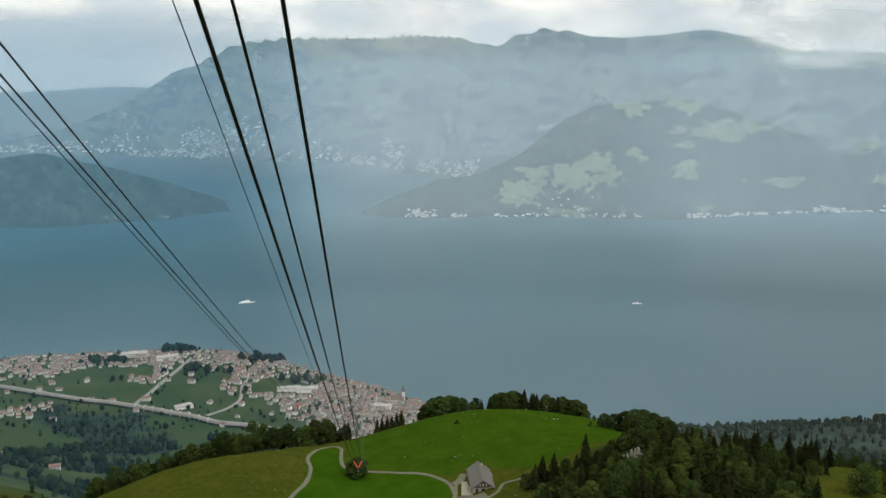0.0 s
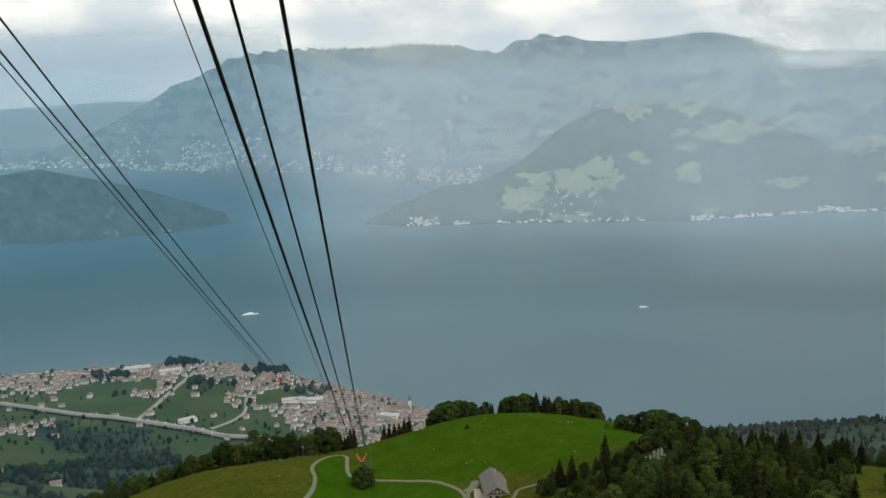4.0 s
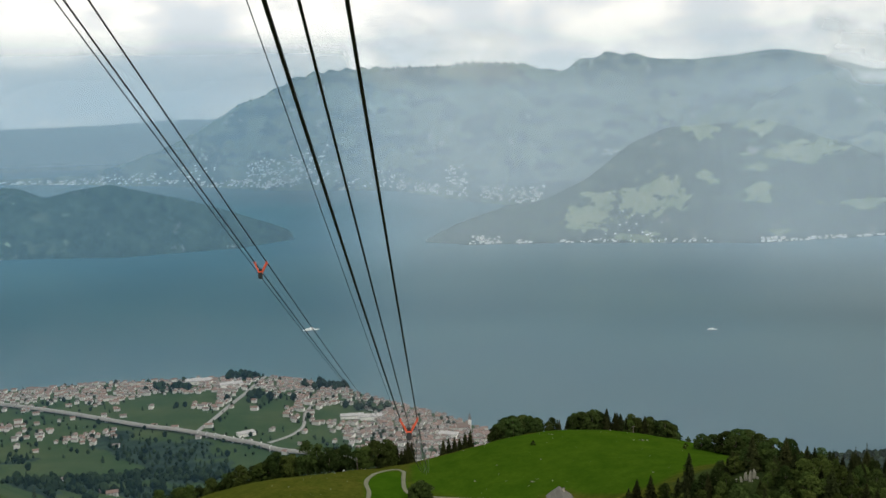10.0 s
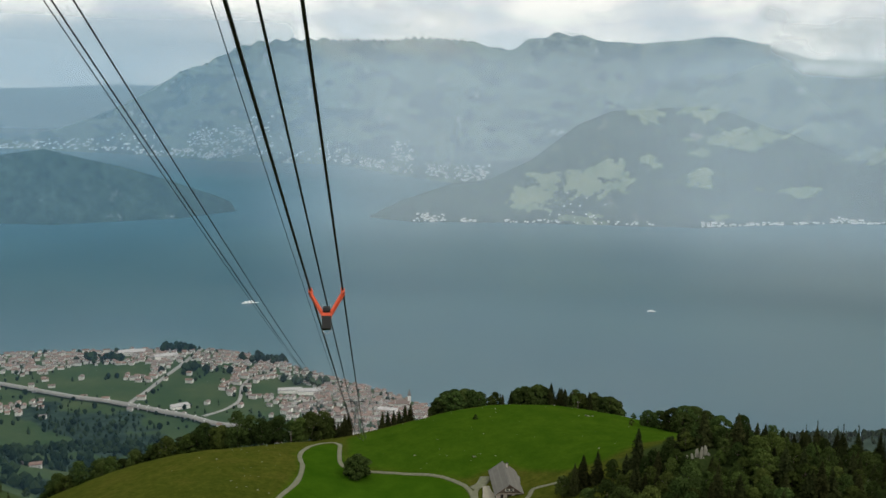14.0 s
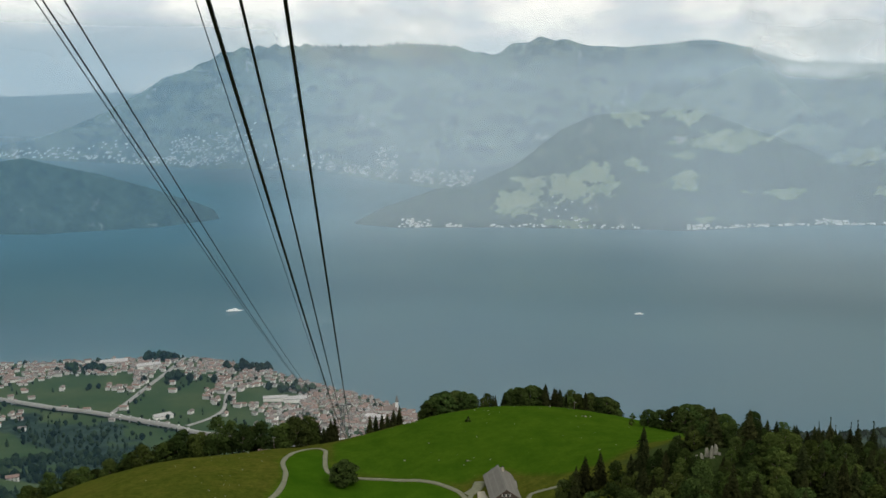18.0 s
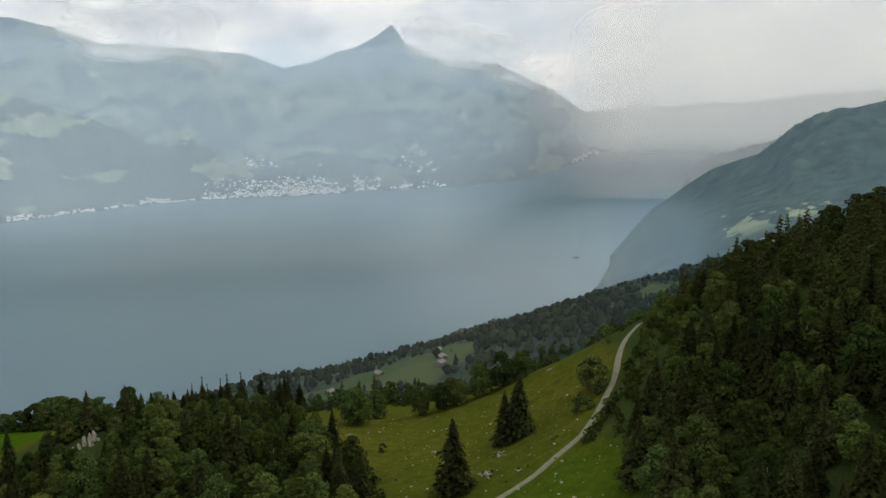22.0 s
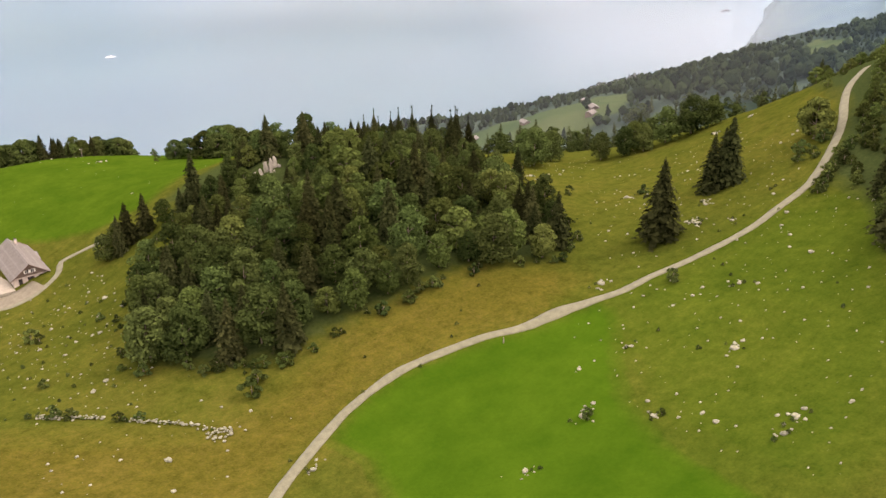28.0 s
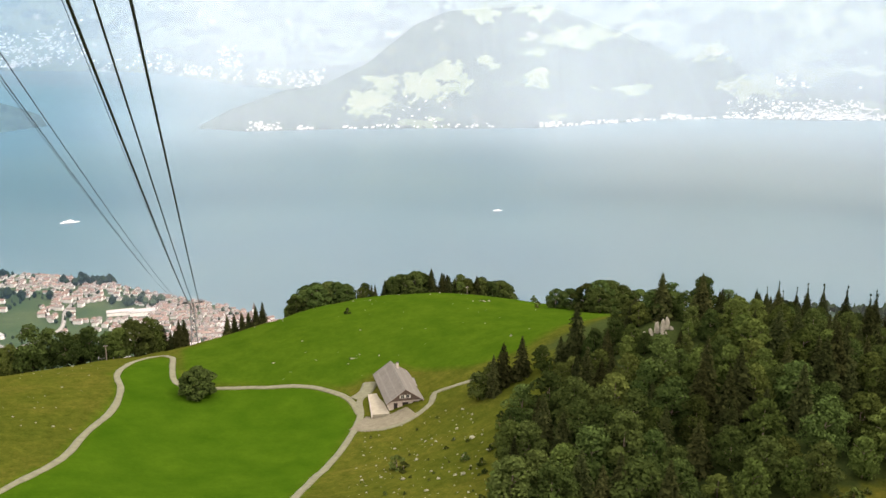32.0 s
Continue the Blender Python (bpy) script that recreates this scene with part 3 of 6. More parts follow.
water_r = np.geomspace(1100, 36000, 140)
water_az = np.radians(np.arange(0, 360, 1.5))
WR, WA = np.meshgrid(water_r, water_az, indexing="ij")
lake = grid_object("water", len(water_r), len(water_az), drawn_in(np.stack([EYE0[0] + WR * np.sin(WA), EYE0[1] + WR * np.cos(WA), np.zeros_like(WR)], -1)), WATER)
tagged(lake, "calm grey-green lake under an overcast sky", "lake", kind="structure")

# see-through sheets standing for the mist between the near hill and the far shore
HAZE = haze_material()


# inner and outer radius and density of the banks over the lake
FRONT_HAZE = [(660, 900, 0.07, 800), (1750, 2300, 0.07, 800), (2750, 3350, 0.115, 850), (3600, 4100, 0.165, 900)]
# banks beyond the promontory: bearing and distance of the first of them; then those that veil the western plain
BACK_FROM = [(-60, 7600), (-10, 7600), (-3, 7000), (0, 5250), (6, 5350), (12, 5900), (20, 6200), (27, 6250), (31, 6000), (34, 5500), (50, 5700), (55, 6600), (60, 7000), (90, 7000)]
BACK_HAZE = [(0, 0.16, (-200, -190, 190, 200)), (1300, 0.18, (-200, -190, 190, 200)), (10500, 0.3, (-58, -50, -5, -4)), (18400, 0.55, (-58, -50, -5, -4))]
bearing = np.arange(-180, 180, 0.75)


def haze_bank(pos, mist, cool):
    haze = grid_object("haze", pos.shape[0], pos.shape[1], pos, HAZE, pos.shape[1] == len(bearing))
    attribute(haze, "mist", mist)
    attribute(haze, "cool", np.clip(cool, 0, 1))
    tagged(haze, "thin tinted sheet standing for bluish mist over the lake", "haze", kind="stuff")


for inner, outer, density, top in FRONT_HAZE:
    ZZ, AZ = np.meshgrid(np.linspace(0, top + 300, 40), bearing, indexing="ij")
    RAD = inner + (outer - inner) * np.clip(ZZ / 800, 0, 1.0)
    if inner > 2500:
        RAD = RAD + (4300 + inner * 0.012 - RAD) * smooth(46, 55, AZ)     # behind the cliffs, on that side
    el = np.degrees(np.arctan2(ZZ - EYE0[2], RAD))
    # the lake's bright reflection, put in as denser and warmer mist
    lake_glare = span(el, -26, -15, -11, -6.0)
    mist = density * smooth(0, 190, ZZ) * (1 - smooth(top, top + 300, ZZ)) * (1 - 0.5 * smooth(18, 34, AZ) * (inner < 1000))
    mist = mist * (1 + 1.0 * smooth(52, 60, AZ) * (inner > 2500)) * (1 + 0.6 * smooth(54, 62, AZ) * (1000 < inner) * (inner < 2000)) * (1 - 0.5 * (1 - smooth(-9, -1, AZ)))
    mist = mist * (1 + 0.45 * span(AZ, 14, 27, 50, 58) * lake_glare * (inner > 2000)) * (1 + 0.35 * span(AZ, 14, 24, 50, 56) * (inner > 2500))
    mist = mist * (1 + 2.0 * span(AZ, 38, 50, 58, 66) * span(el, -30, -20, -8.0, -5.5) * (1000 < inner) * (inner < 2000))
    # haze tint painted by bearing: bluer westward, warmer on the lake's bright patch
    cool = 0.48 + 0.42 * (1 - smooth(-12, 2, AZ)) - 0.25 * span(AZ, 16, 30, 50, 60) * lake_glare + 0.2 * smooth(54, 62, AZ) * (inner < 2500) - 0.6 * smooth(50, 60, AZ) * (inner > 2500)
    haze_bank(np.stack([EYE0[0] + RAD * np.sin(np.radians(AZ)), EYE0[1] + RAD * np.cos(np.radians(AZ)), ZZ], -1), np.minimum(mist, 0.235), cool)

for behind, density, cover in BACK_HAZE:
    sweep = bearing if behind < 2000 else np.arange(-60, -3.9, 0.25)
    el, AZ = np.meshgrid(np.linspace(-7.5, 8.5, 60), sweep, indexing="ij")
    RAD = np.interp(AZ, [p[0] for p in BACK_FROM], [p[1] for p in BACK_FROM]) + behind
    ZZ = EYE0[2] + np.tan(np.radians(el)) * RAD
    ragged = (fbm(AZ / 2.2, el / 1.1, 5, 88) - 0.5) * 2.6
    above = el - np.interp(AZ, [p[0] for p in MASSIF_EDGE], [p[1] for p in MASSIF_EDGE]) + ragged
    # cloud resting on some of the tops, painted as opacity and whiteness on the sheets
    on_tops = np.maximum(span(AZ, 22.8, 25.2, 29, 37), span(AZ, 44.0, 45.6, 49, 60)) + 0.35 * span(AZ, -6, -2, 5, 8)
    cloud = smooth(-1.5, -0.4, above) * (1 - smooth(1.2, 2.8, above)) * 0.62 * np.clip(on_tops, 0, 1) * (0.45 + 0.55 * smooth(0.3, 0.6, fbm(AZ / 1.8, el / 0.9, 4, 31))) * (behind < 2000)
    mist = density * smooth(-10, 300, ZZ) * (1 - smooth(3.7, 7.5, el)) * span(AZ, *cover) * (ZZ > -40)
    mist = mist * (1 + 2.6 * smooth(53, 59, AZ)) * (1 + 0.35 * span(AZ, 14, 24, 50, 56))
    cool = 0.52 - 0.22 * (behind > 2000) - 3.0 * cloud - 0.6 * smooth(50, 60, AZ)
    pos = np.stack([EYE0[0] + RAD * np.sin(np.radians(AZ)), EYE0[1] + RAD * np.cos(np.radians(AZ)), ZZ], -1)
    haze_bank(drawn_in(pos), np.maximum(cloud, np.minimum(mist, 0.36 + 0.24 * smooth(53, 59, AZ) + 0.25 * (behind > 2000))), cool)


# ---- tools for things ----
def place_z(x, y):
    return float(true_height(np.array([x]), np.array([y]))[0])


def heights(xs, ys):
    return true_height(np.asarray(xs, float), np.asarray(ys, float))


class Mesh:
    """Gathers simple solids into one mesh."""

    def __init__(self):
        self.v, self.f = [], []

    def add(self, verts, faces):
        n = len(self.v)
        self.v += [tuple(p) for p in verts]
        self.f += [tuple(n + i for i in q) for q in faces]
        return self

    def box(self, x0, x1, y0, y1, z0, z1):
        return self.add([(x0, y0, z0), (x1, y0, z0), (x1, y1, z0), (x0, y1, z0), (x0, y0, z1), (x1, y0, z1), (x1, y1, z1), (x0, y1, z1)],
                        [(0, 3, 2, 1), (4, 5, 6, 7), (0, 1, 5, 4), (1, 2, 6, 5), (2, 3, 7, 6), (3, 0, 4, 7)])

    def beam(self, a, b, w, h=None, sides=4):
        """A straight bar from a to b."""
        a, b = Vector(a), Vector(b)
        q = (b - a).to_track_quat("Z", "Y")
        h = h or w
        ring = []
        for k in range(sides):
            t = 2 * math.pi * (k + 0.5) / sides
            s = 1 / math.cos(math.pi / sides) if sides == 4 else 1
            ring.append(Vector((math.cos(t) * w / 2 * s, math.sin(t) * h / 2 * s, 0)))
        vs = [a + q @ p for p in ring] + [b + q @ p for p in ring]
        fs = [tuple(range(sides))[::-1], tuple(range(sides, 2 * sides))] + [(k, (k + 1) % sides, sides + (k + 1) % sides, sides + k) for k in range(sides)]
        return self.add(vs, fs)

    def tube(self, pts, radii, sides=6):
        pts = [Vector(p) for p in pts]
        n0, rows = len(self.v), len(pts)
        for i, p in enumerate(pts):
            d = pts[min(i + 1, rows - 1)] - pts[max(i - 1, 0)]
            q = d.to_track_quat("Z", "Y")
            r = radii[i] if hasattr(radii, "__len__") else radii
            for k in range(sides):
                t = 2 * math.pi * k / sides
                self.v.append(tuple(p + q @ Vector((math.cos(t) * r, math.sin(t) * r, 0))))
        for i in range(rows - 1):
            for k in range(sides):
                a, b = n0 + i * sides + k, n0 + i * sides + (k + 1) % sides
                self.f.append((a, b, b + sides, a + sides))
        self.f.append(tuple(n0 + k for k in range(sides))[::-1])
        self.f.append(tuple(n0 + (rows - 1) * sides + k for k in range(sides)))
        return self

    def data(self, name, mat, smooth_faces=False):
        me = bpy.data.meshes.new(name)
        me.from_pydata(self.v, [], self.f)
        me.materials.append(mat)
        if smooth_faces:
            me.shade_smooth()
        return me


def part(name, mesh, mat, parent, label="", smooth_faces=False):
    """One mesh object under a thing or a part."""
    ob = new(name, mesh if isinstance(mesh, bpy.types.Mesh) else mesh.data(name, mat, smooth_faces))
    ob.parent = parent
    if label:
        ob["label"] = label
    return ob


def thing(name, x, y, z, label, category, group="", turn=0.0):
    ob = new(name)
    ob.matrix_basis = pose(x, y, z, 0, 0, turn)
    ob.empty_display_size = 0.5
    return tagged(ob, label, category, group)


# ---- farm tracks ----
def curve_points(pts, step=2.0):
    """A smooth line through the given places, in even steps."""
    p = np.array(pts, float)
    p = np.vstack([2 * p[0] - p[1], p, 2 * p[-1] - p[-2]])
    out = []
    for i in range(1, len(p) - 2):
        n = max(2, int(np.hypot(*(p[i + 1] - p[i])) / step))
        for t in np.arange(n) / n:
            out.append(0.5 * (2 * p[i] + (p[i + 1] - p[i - 1]) * t + (2 * p[i - 1] - 5 * p[i] + 4 * p[i + 1] - p[i + 2]) * t ** 2 + (3 * p[i] - p[i - 1] - 3 * p[i + 1] + p[i + 2]) * t ** 3))
    out.append(p[-2])
    return np.array(out)


def lane(name, pts, width, label, mat=None, lift=0.22, wobble=0.25, step=2.0, across=7, bulge=None):
    """A strip of gravel laid over the ground, with ragged edges."""
    mat = mat or GRAVEL
    c = curve_points(pts, step)
    t = np.gradient(c, axis=0)
    t /= np.linalg.norm(t, axis=1, keepdims=True) + 1e-9
    nrm = np.stack([-t[:, 1], t[:, 0]], -1)
    rag = 1 + wobble * (fbm(c[:, 0] / 6, c[:, 1] / 6, 3, 21) - 0.5)
    if bulge:
        rag = rag * (1 + bulge[3] * np.exp(-((c[:, 0] - bulge[0]) ** 2 + (c[:, 1] - bulge[1]) ** 2) / bulge[2] ** 2))
    offs = np.linspace(-1, 1, across)
    P = c[:, None, :] + nrm[:, None, :] * (offs[None, :, None] * (width / 2) * rag[:, None, None])
    Z = heights(P[..., 0], P[..., 1]) + lift * (1 - 0.5 * np.abs(offs)[None, :] ** 4)
    V = np.concatenate([P, Z[..., None]], -1)
    skirt_l, skirt_r = V[:, :1].copy(), V[:, -1:].copy()
    skirt_l[..., 2] -= 1.0
    skirt_r[..., 2] -= 1.0
    V = np.concatenate([skirt_l, V, skirt_r], 1)
    n, m = V.shape[:2]
    faces = [(i * m + j, i * m + j + 1, (i + 1) * m + j + 1, (i + 1) * m + j) for i in range(n - 1) for j in range(m - 1)]
    ob = mesh_object(name, drawn_in(V.reshape(-1, 3)), [f[::-1] for f in faces], mat, None, True)
    return tagged(ob, label, "farm track", kind="structure")


LANE_WEST = [(-75, 318), (-60, 345), (-49, 365), (-40, 384), (-36, 405), (-31, 426), (-30, 445), (-32.5, 463), (-29, 482), (-20, 493), (-15.5, 487), (-15, 472), (-14, 456), (-10, 448), (0, 446), (12, 445), (28, 439), (36, 432), (40.5, 424), (41.6, 414)]
LANE_SOUTH = [(49, 431), (47, 428), (43, 422), (41.5, 412), (36, 399), (29, 385), (20, 366), (10, 341), (1, 320), (-8, 301), (-18, 279), (-30, 250), (-38, 220)]
LANE_EAST = [(40, 403), (48, 399.5), (56, 401), (62, 405), (65, 411), (70, 409.5), (76, 407.5), (84, 404)]
LANE_RIGHT = [(22, 214), (42, 240), (54, 254.5), (64, 261.5), (77.5, 268.5), (94, 271.5), (106, 269), (121, 264), (132, 262), (145, 257.5), (160, 255), (181, 250.5), (204, 249.5), (215, 251.5), (231, 256.5), (247, 263), (262, 271), (274, 276.2), (290, 279.5)]
lane("farm_track", LANE_WEST, 2.1, "pale gravel farm track winding between mown meadows")
lane("farm_track", LANE_SOUTH, 2.2, "pale gravel farm track climbing beside a mown meadow")
lane("farm_track", LANE_EAST, 2.0, "pale gravel track leading from the barn towards the wood")
lane("farm_track", LANE_RIGHT, 2.4, "pale gravel farm road widening at a passing place", bulge=(130, 262.5, 6.5, 0.75))
lane("farm_track", [(40, 408), (44, 404.5), (50, 403.5), (56, 404.5)], 8.5, "bare trodden yard in front of the barn", simple("trodden_earth", (0.105, 0.098, 0.068), 0.95, vary=0.3, scale=0.7), 0.28)
lane("farm_track", [(42, 424), (46, 427), (48.5, 432)], 5.0, "gravel apron beside the barn", lift=0.3)

# ---- trees ----
rng = np.random.default_rng(11)


def cards(centres, size, normal_bias, r):
    """Small bent leaf clumps: two triangles hinged along the middle, each at its own angle."""
    n = len(centres)
    d = r.normal(size=(n, 3)) + normal_bias
    d /= np.linalg.norm(d, axis=1, keepdims=True) + 1e-9
    a = np.cross(d, r.normal(size=(n, 3)))
    a /= np.linalg.norm(a, axis=1, keepdims=True) + 1e-9
    b = np.cross(d, a)
    s = size * r.uniform(0.6, 1.35, (n, 1))
    V = np.stack([centres - a * s, centres - b * s * 0.7 + d * s * 0.25, centres + a * s * 0.9, centres + b * s * 0.8 + d * s * 0.2], 1).reshape(-1, 3)
    k = np.arange(n)[:, None] * 4
    F = np.concatenate([k + np.array([[0, 1, 2]]), k + np.array([[0, 2, 3]])], 1).reshape(-1, 3)
    return V, F


def mesh_from(name, V, F, mat):
    me = bpy.data.meshes.new(name)
    me.from_pydata(V.tolist(), [], F.tolist())
    me.materials.append(mat)
    return me


def spruce_crown(seed, h=18.0, base=0.1, width=0.17, mat=None, n_whorl=24, thin=1.0):
    """Whorls of drooping boughs, each a row of needle sprays that narrows to its tip."""
    r = np.random.default_rng(seed)
    C, D, S = [], [], []
    for i in range(n_whorl):
        u = i / (n_whorl - 1)
        z = h * (base + (0.99 - base) * u ** 0.86)
        reach = h * width * (1 - u) ** 0.84 * r.uniform(0.82, 1.14) + 0.05
        boughs = max(4, int((12 - 5 * u) * thin))
        turn = r.uniform(0, 6.28)
        for k in range(boughs):
            if r.uniform() < 0.05:
                continue
            t = turn + 2 * math.pi * k / boughs + r.normal() * 0.2
            L = reach * r.uniform(0.65, 1.15)
            d, side = np.array([math.cos(t), math.sin(t), 0]), np.array([-math.sin(t), math.cos(t), 0])
            for v in (0.3, 0.52, 0.72, 0.88, 1.0):
                C.append(np.array([0, 0, z - 0.36 * L * v * v]) + d * L * v + side * r.normal() * 0.1 * L)
                D.append(d * 0.9 + np.array([0, 0, 1.5]))
                S.append((0.25 * (1.15 - v) + 0.09) * L + 0.11)
    V, F = cards(np.array(C), np.array(S)[:, None], np.array(D) * 1.6, r)
    inner = r.uniform(0, 1, (90, 3))
    zz = h * (base + 0.02 + inner[:, 0] ** 1.4 * 0.85)
    rad = h * width * 0.6 * (1 - (zz / h)) * np.sqrt(inner[:, 1])
    ang = inner[:, 2] * 6.28
    V2, F2 = cards(np.stack([rad * np.cos(ang), rad * np.sin(ang), zz], -1), 0.5, np.array([0, 0, 0.3]), r)
    return mesh_from("crown", np.vstack([V, V2]), np.vstack([F, F2 + len(V)]), mat or NEEDLES)


def leaf_crown(seed, h=13.0, width=0.36, base=0.12, mat=None, count=1500, lobes=13, size=0.42):
    """A crown of many uneven boughs, each a flattened cloud of leaf clumps, thick above and hollow below."""
    r = np.random.default_rng(seed)
    C, ws = [], []
    lobes = int(lobes * 1.5)
    for i in range(lobes):
        u = (i + r.uniform(0, 1)) / lobes
        z = h * (base + 0.10 + (0.76 - base) * u)
        a = i * 2.4 + r.normal() * 0.5
        spread = h * width * math.sin(math.pi * (0.2 + 0.72 * u)) * r.uniform(0.5, 0.92)
        C.append((spread * math.cos(a), spread * math.sin(a), z))
        ws.append(h * r.uniform(0.09, 0.155) * (1.15 - 0.4 * u))
    C.append((0, 0, h * 0.85))
    ws.append(h * 0.12)
    C, ws = np.array(C), np.array(ws)
    pick = r.choice(len(C), count, p=ws ** 2 / (ws ** 2).sum())
    d = r.normal(size=(count, 3))
    d[:, 2] = np.abs(d[:, 2]) * np.where(r.uniform(0, 1, count) < 0.8, 1.0, -0.6)
    d /= np.linalg.norm(d, axis=1, keepdims=True)
    rad = ws[pick][:, None] * (0.75 + 0.33 * r.uniform(0, 1, (count, 1)))
    P = C[pick] + d * rad * np.array([1.15, 1.15, 0.72])
    keep = P[:, 2] > h * base * 0.6
    V, F = cards(P[keep], size, d[keep] * 2.4 + np.array([0, 0, 0.7]), r)
    return mesh_from("crown", V, F, mat or LEAVES)


def trunk_mesh(seed, h, radius, limbs=0, mat=None):
    r = np.random.default_rng(seed)
    m = Mesh()
    bend = r.normal(size=2) * h * 0.012
    m.tube([(0, 0, -1.0), (bend[0] * 0.3, bend[1] * 0.3, h * 0.3), (bend[0], bend[1], h * 0.6), (0, 0, h * 0.84)], [radius * 1.25, radius, radius * 0.6, radius * 0.12], 6)
    for k in range(limbs):
        a, z = r.uniform(0, 6.28), h * r.uniform(0.22, 0.6)
        L = h * r.uniform(0.16, 0.28)
        m.tube([(0, 0, z), (math.cos(a) * L * 0.5, math.sin(a) * L * 0.5, z + L * 0.45), (math.cos(a) * L, math.sin(a) * L, z + L * 0.75)], [radius * 0.5, radius * 0.32, radius * 0.08], 5)
    return m.data("trunk", mat or BARK, True)


SPRUCES = [(trunk_mesh(i, 18, 0.24), spruce_crown(100 + i, 18, 0.03 + 0.03 * (i % 3), 0.22 + 0.018 * (i % 4), None, 32)) for i in range(6)]
TALL_SPRUCES = [(trunk_mesh(30 + i, 20, 0.22, 0, PALE_BARK), spruce_crown(130 + i, 20, 0.3, 0.2, None, 26, 1.0)) for i in range(3)]
BROADLEAVES = [(trunk_mesh(60 + i, 13, 0.26, 6), leaf_crown(160 + i, 14 + 1.5 * (i % 3), 0.27 + 0.03 * (i % 4), 0.02, LEAVES if i % 3 else OLIVE, 2400, 20, 0.45)) for i in range(7)]
ROUND_TREES = [(trunk_mesh(80 + i, 13, 0.3, 7), leaf_crown(190 + i, 13, 0.50, 0.0, LEAVES, 3200, 24, 0.46)) for i in range(3)]
DOMES = [(trunk_mesh(89, 7, 0.3, 7), leaf_crown(260, 11.0, 0.52, -0.06, LEAVES, 5200, 40, 0.42))]
BUSHES = [(trunk_mesh(90 + i, 2.6, 0.07, 4), leaf_crown(210 + i, 2.8, 0.5, 0.0, OLIVE if i % 2 else LEAVES, 260, 7, 0.28)) for i in range(4)]
SCRUB = [(trunk_mesh(97 + i, 5, 0.1, 5), leaf_crown(230 + i, 6.0, 0.42, 0.0, OLIVE, 900, 12, 0.32)) for i in range(3)]
TREE_WORDS = {
    "spruce": ("dark green spruce with drooping boughs", "spruce"),
    "tall": ("tall spruce with a bare pale lower trunk", "spruce"),
    "leaf": ("dense green broadleaf tree at the wood's edge", "tree"),
    "round": ("large round-crowned maple standing on the ridge", "tree"),
    "dome": ("round dark green maple beside the gravel track", "tree"),
    "scrub": ("light olive-green hazel scrub on the steep slope", "shrub"),
    "bush": ("low dark green shrub on the stony pasture", "shrub"),
}
TREE_KINDS = {"spruce": SPRUCES, "tall": TALL_SPRUCES, "leaf": BROADLEAVES, "round": ROUND_TREES, "dome": DOMES, "scrub": SCRUB, "bush": BUSHES}
NAMES = {"spruce": "spruce_tree", "tall": "spruce_tree", "leaf": "broadleaf_tree", "round": "maple_tree", "dome": "maple_tree", "scrub": "hazel_shrub", "bush": "shrub"}
tree_count = 0


def tree(kind, x, y, scale=1.0, group="", label=""):
    """One tree on the ground."""
    global tree_count
    tree_count += 1
    stock = TREE_KINDS[kind]
    trunk, crown = stock[int(rng.integers(len(stock)))]
    words, cat = TREE_WORDS[kind]
    ob = thing(NAMES[kind], x, y, place_z(x, y) - 0.15, label or words, cat, group, float(rng.uniform(0, 360)))
    sx = scale * float(rng.uniform(0.9, 1.12))
    ob.scale = (sx, sx, scale)
    part("trunk", trunk, None, ob)
    part("crown", crown, None, ob)
    return ob


def scatter(poly, spacing, seed, tries=30000, edge=None):
    """Places in a polygon, no two nearer than the spacing."""
    r = np.random.default_rng(seed)
    xs, ys = [p[0] for p in poly], [p[1] for p in poly]
    P = np.stack([r.uniform(min(xs), max(xs), tries), r.uniform(min(ys), max(ys), tries)], -1)
    P = P[inside(poly, P[:, 0], P[:, 1])]
    out, cells = [], {}
    for p in P:
        c = (int(p[0] // spacing), int(p[1] // spacing))
        if all(np.hypot(*(p - q)) > spacing for i in (-1, 0, 1) for j in (-1, 0, 1) for q in cells.get((c[0] + i, c[1] + j), ())):
            cells.setdefault(c, []).append(p)
            out.append(p)
    return np.array(out)


def small_trees(P, Z, H, kinds, name, label, mat, seed=3):
    """Many far trees in one mesh: each a stem of stacked ragged rings, pointed or round."""
    r = np.random.default_rng(seed)
    V, F, n = [], [], 0
    for (x, y), z, h, k in zip(P, Z, H, kinds):
        levels = [(0.06, 0.20), (0.30, 0.17), (0.30, 0.22), (0.62, 0.09), (0.60, 0.13)] if k else [(0.05, 0.14), (0.28, 0.34), (0.55, 0.40), (0.8, 0.26)]
        m = 6
        for (u, w) in levels:
            for q in range(m):
                t = 2 * math.pi * q / m + r.uniform(-0.4, 0.4)
                j = r.uniform(0.65, 1.3)
                V.append((x + math.cos(t) * w * h * j, y + math.sin(t) * w * h * j, z + u * h + r.uniform(-0.05, 0.05) * h))
        V.append((x, y, z + h))
        L = len(levels)
        for i in range(L - 1):
            for q in range(m):
                a, b = n + i * m + q, n + i * m + (q + 1) % m
                F.append((a, b, b + m, a + m))
        for q in range(m):
            F.append((n + (L - 1) * m + q, n + (L - 1) * m + (q + 1) % m, n + L * m))
        n += L * m + 1
    ob = mesh_object(name, drawn_in(np.array(V)), F, mat)
    return tagged(ob, label, "trees", kind="stuff")


